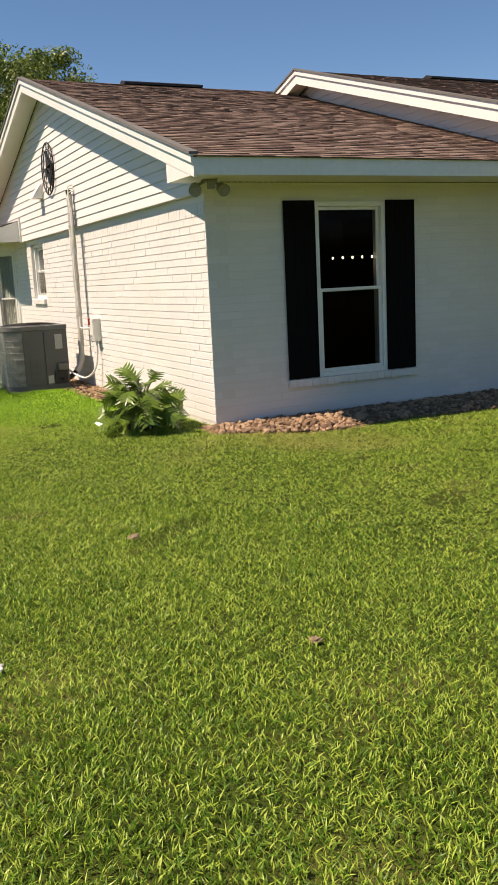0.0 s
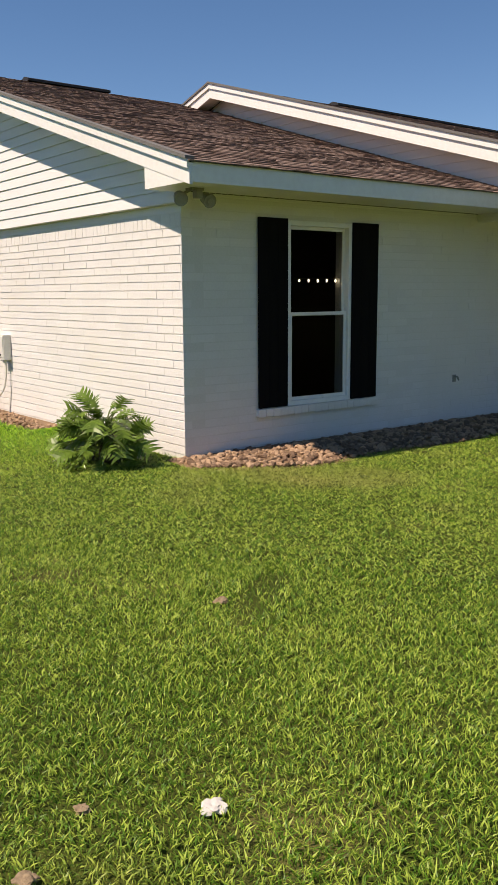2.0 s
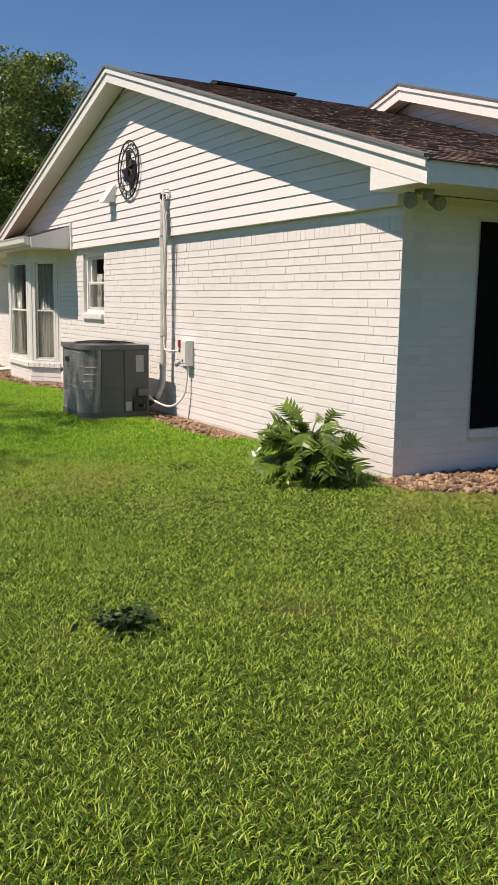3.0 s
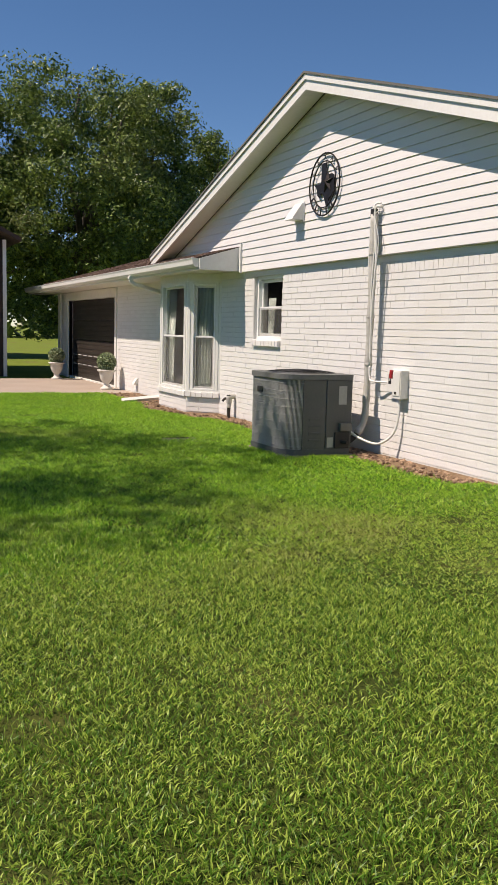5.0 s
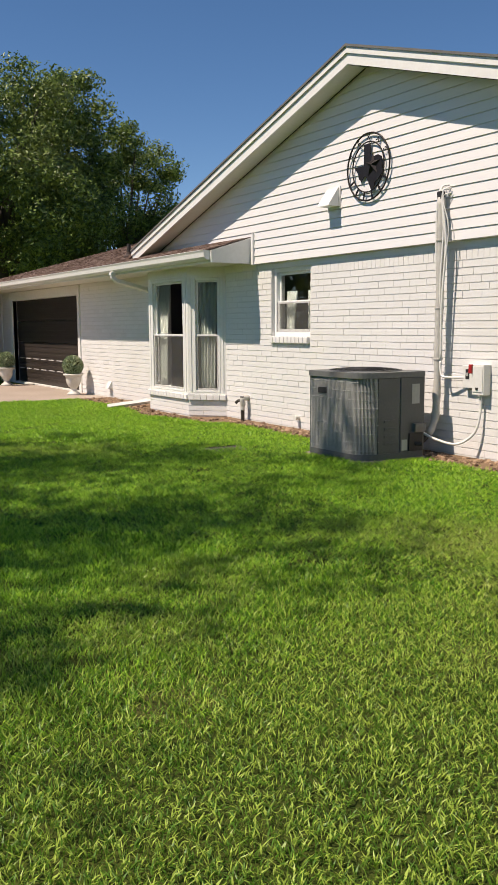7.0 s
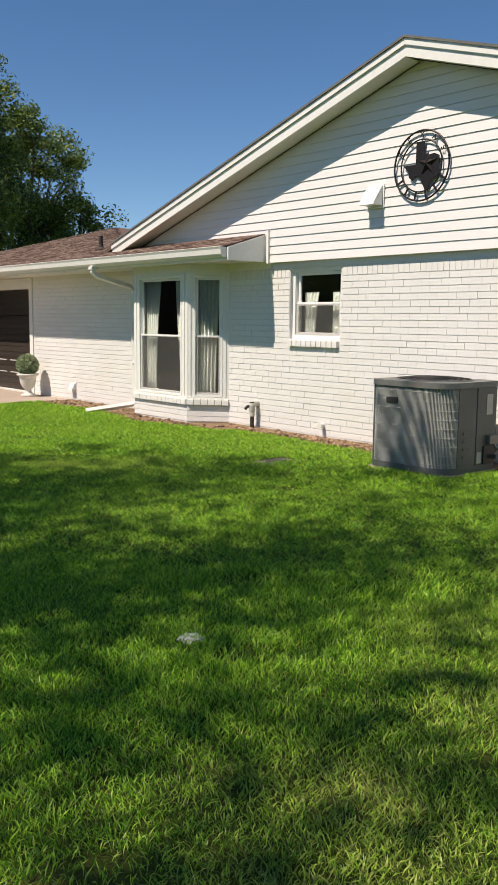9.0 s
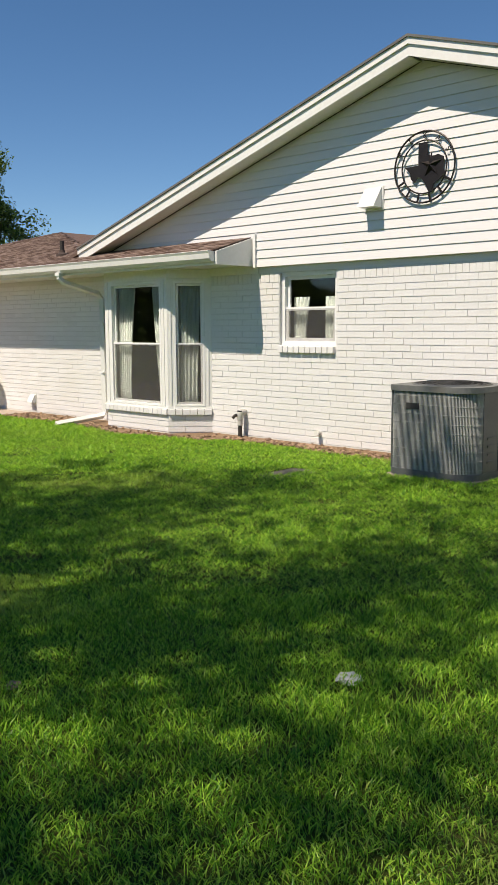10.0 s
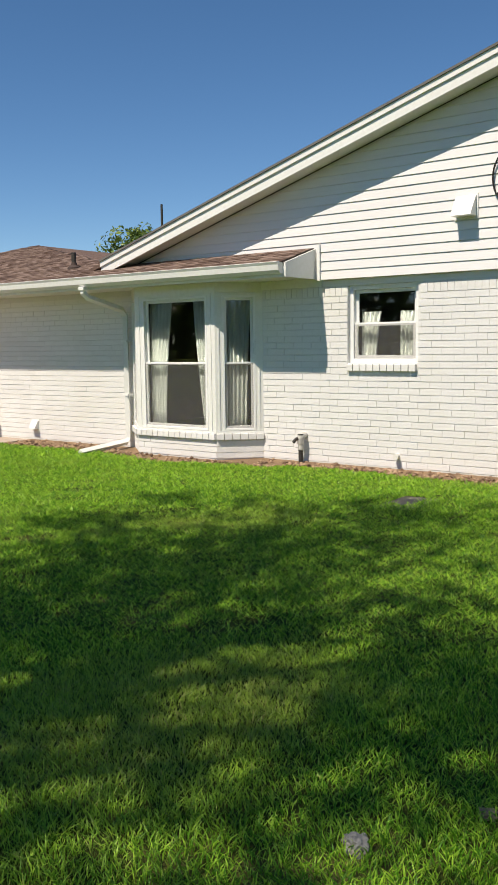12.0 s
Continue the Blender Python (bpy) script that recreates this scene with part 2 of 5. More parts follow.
# walls: the slabs behind the bricks
wall_west = structure("wall_west", pierced(bmesh.new(), "y", 0.0, 8.93, 0.03, 2.12, 0.0075, 0.22, [SMALL_WINDOW]), WHITE_MORTAR, "white painted brick gable wall in full sun", "wall")
wall_wing = structure("wall_wing", pierced(bmesh.new(), "y", 8.93, 20.6, 0.03, 2.25, 0.006, 0.22, [BAY, GARAGE]), WHITE_MORTAR, "white painted brick wall of the garage wing", "wall")
wall_south = structure("wall_south", pierced(bmesh.new(), "x", 0.0065, EAST, 0.03, 2.3, 0.002, 0.22, [FRONT_1, FRONT_2]), WHITE_MORTAR, "white painted brick front wall in shade", "wall")
bm = boxes((EAST, EAST + 0.2, 0.0, 20.6, 0.0, 2.3), (0.22, EAST, 20.4, 20.6, 0.0, 2.25))
structure("wall_back", bm, FOUNDATION, "plain white rear walls of the house", "wall")
bm = boxes((0.004, EAST, 0.003, 20.58, -0.3, 0.03))
structure("foundation", bm, FOUNDATION, "white painted concrete foundation under the bricks", "foundation")
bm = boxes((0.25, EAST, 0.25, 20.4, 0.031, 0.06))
structure("floor", bm, DARKENED_ROOM, "interior floor, colour darkened to look dim", "floor")
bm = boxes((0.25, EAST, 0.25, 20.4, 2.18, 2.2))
structure("ceiling", bm, DARKENED_ROOM, "plain interior ceiling, colour darkened to look dim", "ceiling")
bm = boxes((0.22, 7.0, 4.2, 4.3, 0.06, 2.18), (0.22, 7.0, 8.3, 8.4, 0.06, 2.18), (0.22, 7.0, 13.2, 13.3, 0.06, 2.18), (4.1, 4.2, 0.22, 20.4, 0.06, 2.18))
structure("wall_inner", bm, DARKENED_ROOM, "inner walls, beige darkened to look dim through windows", "wall")


# roofs
bm = bmesh.new()
slab(bm, [(RAKE_X, EAVE_Y + 0.03, south_roof(EAVE_Y + 0.03)), (3.95, EAVE_Y + 0.03, south_roof(EAVE_Y + 0.03)), (3.95, RIDGE_Y, RIDGE_Z), (RAKE_X, RIDGE_Y, RIDGE_Z)], 0.05)
roof_front = structure("roof_front", bm, FELT, "brown asphalt shingle roof slope above the front wall", "roof")
bm = bmesh.new()
slab(bm, [(RAKE_X, RIDGE_Y, RIDGE_Z), (EAST, RIDGE_Y, RIDGE_Z), (EAST, 11.6, north_roof(11.6)), (RAKE_X, 11.6, north_roof(11.6))], 0.05)
structure("roof_rear", bm, SHINGLE, "brown shingle rear slope of the gable roof", "roof")
HIP = (2.95, 16.6, wing_roof(2.95))
bm = bmesh.new()
slab(bm, [(WING_EAVE_X, 8.1, WING_EAVE_Z), (-0.03, 8.1, wing_roof(-0.03)), (-0.03, 11.35, wing_roof(-0.03)), HIP, (WING_EAVE_X, 21.4, WING_EAVE_Z)], 0.05)
roof_wing = structure("roof_wing", bm, FELT, "brown shingle hip roof of the garage wing", "roof")
bm = bmesh.new()
slab(bm, [HIP, (12.0, 16.6, HIP[2]), (12.0, 11.4, 2.55), (-0.03, 11.36, 2.56)], 0.05)
slab(bm, [HIP, (12.0, 16.6, HIP[2]), (12.0, 21.4, WING_EAVE_Z), (WING_EAVE_X, 21.4, WING_EAVE_Z)], 0.05)
structure("roof_wing_sides", bm, SHINGLE, "brown shingle side slopes of the hip roof", "roof")
bm = bmesh.new()
slab(bm, [(RAKE2_X, -2.06, roof2(-2.06)), (EAST + 1, -2.06, roof2(-2.06)), (EAST + 1, RIDGE2_Y, RIDGE2_Z), (RAKE2_X, RIDGE2_Y, RIDGE2_Z)], 0.05)
slab(bm, [(RAKE2_X, RIDGE2_Y, RIDGE2_Z), (EAST + 1, RIDGE2_Y, RIDGE2_Z), (EAST + 1, 6.2, roof2(6.2)), (RAKE2_X, 6.2, roof2(6.2))], 0.05)
roof_upper = structure("roof_upper", bm, FELT, "brown shingle roof of the raised middle part", "roof")

# gable wall backing, soffits, fascias
bm = extrude(bmesh.new(), [(0.0, 2.187), (8.04, 2.187), (11.4, 2.45), (11.4, north_roof(11.4) - 0.06), (RIDGE_Y, RIDGE_Z - 0.06), (0.0, south_roof(0) - 0.06)], "x", SIDING_X, 0.1)
box(bm, 0.006, 0.1, 0.0, 8.04, 2.12, 2.186)
gable_west = structure("gable_west", bm, SIDING, "white lap sided gable with a dark metal ornament", "gable")
bm = extrude(bmesh.new(), [(-2.0, 2.2), (-2.0, roof2(-2.0) - 0.06), (RIDGE2_Y, RIDGE2_Z - 0.06), (6.2, roof2(6.2) - 0.06), (6.2, 2.2)], "x", 3.95, 4.05)
gable_upper = structure("gable_upper", bm, SIDING, "white lap sided gable rising above the front roof", "gable")


def rake(name, x, y0, y1, top, label, depth=0.17, back=0.36, seam=0.085):
    """The boards along a gable's sloping edge: fascia, drip strip and soffit."""
    ob = thing(name, label, "trim", None, "", "structure")
    d = top(y1) - top(y0)
    part("fascia_board", extrude(bmesh.new(), [(y0, top(y0) - depth), (y0, top(y0) - 0.012), (y1, top(y1) - 0.012), (y1, top(y1) - depth)], "x", x + 0.002, x + 0.03), TRIM, ob)
    part("drip_strip", extrude(bmesh.new(), [(y0, top(y0) - 0.055), (y0, top(y0) + 0.012), (y1, top(y1) + 0.012), (y1, top(y1) - 0.055)], "x", x - 0.018, x + 0.001), TRIM, ob)
    part("soffit_panel", extrude(bmesh.new(), [(y0 + 0.04, top(y0 + 0.04) - depth + 0.02), (y0 + 0.04, top(y0 + 0.04) - depth + 0.035), (y1, top(y1) - depth + 0.035), (y1, top(y1) - depth + 0.02)], "x", x + 0.03, x + back), SOFFIT, ob)
    part("vent_line", extrude(bmesh.new(), [(y0 + 0.04, top(y0 + 0.04) - depth + 0.011), (y0 + 0.04, top(y0 + 0.04) - depth + 0.018), (y1, top(y1) - depth + 0.018), (y1, top(y1) - depth + 0.011)], "x", x + back - seam, x + back - seam + 0.012), VENT_DARK, ob, "dark seam between soffit and wall")
    part("shingle_edge", extrude(bmesh.new(), [(y0, top(y0) + 0.0125), (y0, top(y0) + 0.038), (y1, top(y1) + 0.038), (y1, top(y1) + 0.0125)], "x", x - 0.034, x + 0.05), EDGE, ob, "grey shingle edge")
    return ob


rake("rake_south", RAKE_X, EAVE_Y, RIDGE_Y, south_roof, "white sloping rake boards of the gable")
rake("rake_north", RAKE_X, RIDGE_Y, 11.35, north_roof, "white sloping rake boards of the gable")
rake("rake_upper_south", RAKE2_X, -2.1, RIDGE2_Y, roof2, "white rake boards of the raised gable", 0.19, 0.33)
rake("rake_upper_north", RAKE2_X, RIDGE2_Y, 5.9, roof2, "white rake boards of the raised gable", 0.19, 0.33)
bm = extrude(bmesh.new(), [(EAVE_Y + 0.03, 2.27), (-0.03, 2.27), (-0.03, south_roof(-0.03) - 0.13), (EAVE_Y + 0.03, south_roof(EAVE_Y) - 0.06)], "x", RAKE_X + 0.006, -0.045)
structure("cornice_return", bm, TRIM, "boxed white cornice return at the roof corner", "trim")
bm = boxes((RAKE_X + 0.031, 3.9, EAVE_Y, EAVE_Y + 0.026, 2.268, 2.415))
structure("fascia_front", bm, TRIM, "pale fascia board along the front eave", "trim")
bm = boxes((RAKE_X + 0.01, 3.93, EAVE_Y + 0.026, -0.03, 2.285, 2.3))
structure("soffit_front", bm, SOFFIT, "cream soffit under the front eave", "soffit")
bm = bmesh.new()
for k in range(60):
    box(bm, 0.02 + k * 0.065, 0.02 + k * 0.065 + 0.052, -0.034, -0.028, 2.279, 2.285)
structure("trim_vent", bm, VENT_DARK, "thin dark perforated soffit line", "trim")
bm = boxes((-0.006, 3.9, -0.027, -0.001, 2.255, 2.31))
structure("trim_front", bm, TRIM, "white frieze strip under the soffit", "trim")
bm = boxes((3.7, EAST + 1, -2.07, 0.0, 2.40, 2.42), (3.66, EAST + 1, -2.1, -2.07, 2.28, 2.44))
structure("porch_ceiling", bm, SOFFIT, "pale ceiling and eave board over the porch", "ceiling")
bm = boxes((4.0, 4.12, -1.98, -1.86, -0.02, 2.4), bevel=0.01)
tagged(part("porch_post", bm, TRIM), "white square porch post", "post")
bm = boxes((WING_EAVE_X + 0.02, -0.004, 8.11, 21.38, 2.215, 2.23), (WING_EAVE_X, 12.0, 20.6, 21.4, 2.215, 2.23))
structure("soffit_wing", bm, SOFFIT, "cream soffit over the bay window and garage door", "soffit")
bm = boxes((WING_EAVE_X, WING_EAVE_X + 0.02, 8.1, 21.4, 2.2, 2.355), (WING_EAVE_X, 12.0, 21.4, 21.42, 2.2, 2.355))
structure("fascia_wing", bm, TRIM, "white fascia board of the wing", "trim")
bm = extrude(bmesh.new(), [(WING_EAVE_X + 0.0, 2.2), (-0.046, 2.2), (-0.046, wing_roof(-0.046) - 0.012), (WING_EAVE_X, WING_EAVE_Z - 0.012)], "y", 8.075, 8.1)
structure("cheek_board", bm, TRIM, "white end board closing the low eave", "trim")
bm = boxes((-0.092, -0.054, 8.006, 8.046, 2.18, 2.60))
structure("trim_corner", bm, TRIM, "white corner strip beside the siding", "trim")
bm = boxes((-0.010, 0.1, 8.03, 8.93, 2.113, 2.214))
structure("trim_frieze", bm, TRIM, "white frieze strip under the low eave", "trim")


# ---- more materials ----
CURTAIN = material("sheer grey green curtain", (0.74, 0.77, 0.72), (0.62, 0.66, 0.61), 0.8, scale=3, fine=30, bump=0.1, stretch=(8, 8, 0.5))
DOOR_BROWN = material("dark brown garage door", (0.030, 0.023, 0.020), (0.045, 0.035, 0.030), 0.45, scale=2, fine=30, bump=0.12, stretch=(1, 0.4, 4))
SUN_SLIVER = material("pale painted sun sliver", (0.62, 0.60, 0.56), (0.52, 0.50, 0.46), 0.4, bump=0.05)
URN = material("weathered white urn", (0.72, 0.70, 0.64), (0.56, 0.54, 0.48), 0.7, scale=6, fine=50, bump=0.3, bump_scale=60, c=(0.45, 0.42, 0.35))
TOPIARY = leafy("clipped box leaf", (0.19, 0.26, 0.13), (0.40, 0.47, 0.29), (0.32, 0.36, 0.21), 0.45, 0.15, 6.0)
AC_GREY = material("grey green metal paint", (0.115, 0.121, 0.117), (0.088, 0.093, 0.09), 0.5, 0.0, scale=2.5, fine=40, bump=0.06, c=(0.10, 0.10, 0.092), spec=0.35)
AC_TOP = material("grey cover paint", (0.15, 0.155, 0.148), (0.11, 0.115, 0.11), 0.5, scale=5, fine=40, bump=0.08, c=(0.13, 0.12, 0.10))
AC_WIRE = material("galvanised wire guard", (0.46, 0.46, 0.43), (0.33, 0.333, 0.315), 0.45, 0.1, scale=6, fine=60, bump=0.05)
COIL = material("dark coil fins", (0.15, 0.153, 0.143), (0.21, 0.212, 0.20), 0.6, 0.1, scale=4, fine=120, bump=0.5, bump_scale=200, stretch=(1, 1, 4))
BLACK = material("black rubber", (0.012, 0.012, 0.012), (0.025, 0.024, 0.023), 0.6, bump=0.1)
STICKER = material("grey paper sticker", (0.34, 0.34, 0.31), (0.42, 0.42, 0.39), 0.6, bump=0.02)
PVC = material("white plastic", (0.74, 0.73, 0.69), (0.66, 0.65, 0.60), 0.4, scale=6, fine=40, bump=0.05)
WRAP = material("dirty white pipe wrap", (0.56, 0.54, 0.49), (0.40, 0.385, 0.35), 0.65, scale=7, fine=40, bump=0.4, bump_scale=45, stretch=(1, 1, 0.4))
RED = material("red plastic handle", (0.40, 0.02, 0.02), (0.30, 0.015, 0.015), 0.4, bump=0.02)
BRONZE = material("dark bronze metal", (0.022, 0.018, 0.017), (0.038, 0.030, 0.028), 0.45, 0.6, scale=12, fine=90, bump=0.15)
IRON = material("dark weathered iron", (0.035, 0.033, 0.030), (0.075, 0.065, 0.055), 0.6, 0.5, scale=15, fine=80, bump=0.3)
LAMP_GREY = material("grey lamp housing", (0.30, 0.29, 0.26), (0.24, 0.23, 0.20), 0.5, bump=0.05)
PHILO = leafy("philodendron leaf", (0.040, 0.092, 0.014), (0.150, 0.240, 0.040), (0.09, 0.15, 0.028), 0.28, 0.25, 5.0)
STEM = material("green leaf stem", (0.10, 0.15, 0.045), (0.16, 0.17, 0.07), 0.5, bump=0.1)
DRY_STEM = material("brown dry stem", (0.045, 0.028, 0.018), (0.10, 0.065, 0.04), 0.9, bump=0.6, bump_scale=40)
BARN_RED = material("dark red brown boards", (0.040, 0.022, 0.018), (0.024, 0.016, 0.014), 0.75, scale=2, fine=20, bump=0.3, stretch=(4, 4, 0.5))
PAPER = material("white crumpled paper", (0.60, 0.58, 0.54), (0.48, 0.46, 0.42), 0.7, bump=0.3)
COVER = material("dull weathered concrete", (0.12, 0.105, 0.082), (0.19, 0.17, 0.14), 0.9, bump=0.5)
CLOD = material("grey dry clod", (0.22, 0.20, 0.17), (0.34, 0.32, 0.28), 0.9, bump=0.8, bump_scale=50)


def screen_material():
    m = bpy.data.materials.new("grey insect screen")
    m.use_nodes = True
    nodes, links = m.node_tree.nodes, m.node_tree.links
    clear = nodes.new("ShaderNodeBsdfTransparent")
    blend = nodes.new("ShaderNodeMixShader")
    blend.inputs[0].default_value = 0.24
    nodes["Principled BSDF"].inputs["Base Color"].default_value = (0.10, 0.10, 0.095, 1)
    nodes["Principled BSDF"].inputs["Roughness"].default_value = 0.8
    links.new(clear.outputs[0], blend.inputs[1])
    links.new(nodes["Principled BSDF"].outputs[0], blend.inputs[2])
    links.new(blend.outputs[0], nodes["Material Output"].inputs["Surface"])
    return m


SCREEN = screen_material()


def glow(name, colour, strength):
    m = bpy.data.materials.new(name)
    m.use_nodes = True
    b = m.node_tree.nodes["Principled BSDF"]
    b.inputs["Emission Color"].default_value = (*colour, 1)
    b.inputs["Emission Strength"].default_value = strength
    return m


BULB = glow("lit warm bulb", (1.0, 0.86, 0.66), 9.0)


# ---- windows ----
def ring(x0, x1, z0, z1, width, y0, y1, bevel=0.004):
    return boxes((x0, x0 + width, y0, y1, z0, z1), (x1 - width, x1, y0, y1, z0, z1),
                 (x0 + width, x1 - width, y0, y1, z0, z0 + width), (x0 + width, x1 - width, y0, y1, z1 - width, z1), bevel=bevel)


def hung_window(name, label, m, w, h, frame_w=0.045, sash_w=0.038, screen=True, deep=0.10, pane_mat=None):
    """A white double-hung window, local x along its width, -y outward, lower edge at z 0."""
    ob = thing(name, label, "window", m, "", "structure")
    part("window_frame", ring(0.0, w, 0.0, h, frame_w, 0.0, deep), VINYL, ob)
    mid = h * 0.5
    lo, hi = frame_w, h - frame_w
    for low, high, y in ((lo, mid + 0.02, 0.022), (mid - 0.02, hi, 0.052)):
        sash = part("sash", ring(frame_w + 0.001, w - frame_w - 0.001, low + 0.001, high - 0.001, sash_w, y, y + 0.028, 0.003), VINYL, ob)
        pane = part("pane", boxes((frame_w + sash_w - 0.004, w - frame_w - sash_w + 0.004, y + 0.011, y + 0.016, low + sash_w - 0.004, high - sash_w + 0.004)), pane_mat or GLASS, sash)
        pane.visible_shadow = False
    if screen:
        part("insect_screen", boxes((frame_w + 0.002, w - frame_w - 0.002, 0.008, 0.010, lo + 0.002, mid)), SCREEN, ob, "fine grey insect screen").visible_shadow = False
    return ob


def west(x, y, z):
    return pose(x, y, z, 0, 0, -90)


# Both front windows take the darkened glass copy, so their panes look shaded.
hung_window("window_1", "white double-hung front window between black shutters", pose(FRONT_1[0], -0.012, FRONT_1[2]), FRONT_1[1] - FRONT_1[0], FRONT_1[3] - FRONT_1[2], 0.045, 0.032, False, 0.13, DARKENED_GLASS)
hung_window("window_2", "white double-hung front window near the porch", pose(FRONT_2[0], -0.012, FRONT_2[2]), FRONT_2[1] - FRONT_2[0], FRONT_2[3] - FRONT_2[2], 0.045, 0.032, False, 0.13, DARKENED_GLASS)
hung_window("window_3", "small white double-hung window in the sunny gable wall", west(0.05, SMALL_WINDOW[1], SMALL_WINDOW[2]), SMALL_WINDOW[1] - SMALL_WINDOW[0], SMALL_WINDOW[3] - SMALL_WINDOW[2], 0.05, 0.04)


def shutter(x0, x1):
    ob = thing("shutter", "flat black wooden board shutter beside the front window", "shutter", pose(0, 0, 0), "front shutters")
    n = 3
    for k in range(n):
        a, b = x0 + (x1 - x0) * k / n, x0 + (x1 - x0) * (k + 1) / n
        part("board", boxes((a + 0.001, b - 0.001, -0.028, -0.008, 0.375, 2.112), bevel=0.003), SHUTTER, ob)
    for z in (0.62, 1.86):
        part("batten", boxes((x0 + 0.01, x1 - 0.01, -0.008, -0.001, z - 0.04, z + 0.04)), SHUTTER, ob)
    return ob


for a, b in ((0.815, 1.163), (2.0, 2.355), (4.445, 4.79), (5.63, 5.98)):
    shutter(a, b)


def curtain(m, top_w, low_w, h, waves=5, label="pale sheer curtain hanging inside a window", shift=0.0):
    """A hanging cloth with folds; its lower edge may be gathered to one side."""
    bm = bmesh.new()
    nx, nz = waves * 6, 12
    grid = []
    for j in range(nz + 1):
        f = j / nz
        w = low_w + (top_w - low_w) * f**1.6
        off = shift * (1 - f) ** 1.2
        grid.append([bm.verts.new((off + w * i / nx, 0.022 * math.sin(i / nx * waves * 2 * math.pi) * (0.6 + 0.4 * math.sin(3 * f)), h * f)) for i in range(nx + 1)])
    for j in range(nz):
        for i in range(nx):
            bm.faces.new((grid[j][i], grid[j][i + 1], grid[j + 1][i + 1], grid[j + 1][i]))
    ob = part("curtain", bm, CURTAIN, None, smooth=True)
    ob.matrix_world = m
    thick = ob.modifiers.new("thickness", "SOLIDIFY")
    thick.thickness = 0.003
    return tagged(ob, label, "curtain", "window curtains")


curtain(pose(1.20, 0.22, 0.45), 0.14, 0.12, 1.62, 3, "pale curtain at the edge of the front window")
curtain(pose(4.84, 0.22, 0.45), 0.16, 0.14, 1.62, 3, "pale curtain at the edge of the porch window")
for y, w in ((7.60, 0.26), (7.10, 0.22)):
    curtain(west(0.20, y, 1.25), w, w * 0.75, 0.56, 4, "short white cafe curtain in the small window")

# lit bulbs of a fixture deep in the front room
fixture = thing("string_light", "five small lit bulbs on a wire across the front window", "light", pose(1.53, 0.17, 1.553))
part("wire", boxes((-0.35, 0.45, 0.0, 0.004, 0.016, 0.02)), BRONZE, fixture)
for k in range(5):
    bm = bmesh.new()
    bmesh.ops.create_uvsphere(bm, u_segments=10, v_segments=8, radius=0.010)
    bmesh.ops.scale(bm, verts=bm.verts, vec=(0.8, 0.8, 1.4))
    b = part("bulb", bm, BULB, fixture, "", True)
    b.location = (-0.06 + k * 0.12, 0, 0)

# ---- bay window ----
BX, BY0, BY1 = -0.40, 9.35, 10.70
FOOT = [(0.008, 8.90), (BX, BY0), (BX, BY1), (0.008, 11.15)]


def grown(d):
    return [(0.008, 8.90 - d * 1.2), (BX - d, BY0 - d * 0.42), (BX - d, BY1 + d * 0.42), (0.008, 11.15 + d * 1.2)]


bay = thing("bay_window", "white angled bay window on a painted brick base", "window", None, "", "structure")
part("base_core", extrude(bmesh.new(), grown(-0.008), "z", -0.1, 0.255), WHITE_MORTAR, bay)
part("sill_board", extrude(bmesh.new(), grown(0.012), "z", 0.335, 0.365), TRIM, bay)
part("header", extrude(bmesh.new(), grown(0.004), "z", 2.09, 2.213), TRIM, bay)


def bay_panel(m, width, win_w, win_x, name, label):
    h0, h1 = 0.366, 2.089
    f = thing("panel_frame", "", "", None)
    f.parent = bay
    f.matrix_world = m
    part("side_board", boxes((0.0, win_x, 0.0, 0.04, h0, h1), bevel=0.003), TRIM, f)
    part("side_board", boxes((win_x + win_w, width, 0.0, 0.04, h0, h1), bevel=0.003), TRIM, f)
    part("bead", boxes((win_x * 0.45, win_x * 0.62, -0.008, 0.0, h0, h1)), TRIM, f)
    part("bead", boxes((width - win_x * 0.62, width - win_x * 0.45, -0.008, 0.0, h0, h1)), TRIM, f)
    part("top_board", boxes((win_x, win_x + win_w, 0.0, 0.04, h1 - 0.03, h1), bevel=0.002), TRIM, f)
    w = hung_window(name, label, m @ pose(win_x, -0.004, h0 + 0.002), win_w, h1 - h0 - 0.034, 0.03, 0.03, True, 0.07)
    return w


ANG = math.degrees(math.atan2(-0.45, 0.40))
SIDE = math.hypot(0.40, 0.45)
bay_panel(west(BX, BY1, 0), BY1 - BY0, 1.10, 0.125, "window_4", "wide white window in the front of the bay, curtains tied back")
bay_panel(pose(BX, BY0, 0, 0, 0, ANG), SIDE, 0.42, 0.09, "window_5", "narrow white angled window of the bay")
bay_panel(pose(0, 11.15, 0, 0, 0, -180 - ANG), SIDE, 0.42, 0.09, "window_6", "narrow white angled window of the bay")
curtain(west(-0.27, 10.55, 0.42), 0.40, 0.26, 1.62, 6, "pale curtain tied back in the bay window")
curtain(west(-0.27, 9.80, 0.42), 0.30, 0.14, 1.62, 6, "pale curtain tied back in the bay window", 0.16)
curtain(pose(-0.24, 9.30, 0.42, 0, 0, ANG), 0.32, 0.26, 1.62, 5, "pale curtain behind the angled bay window")

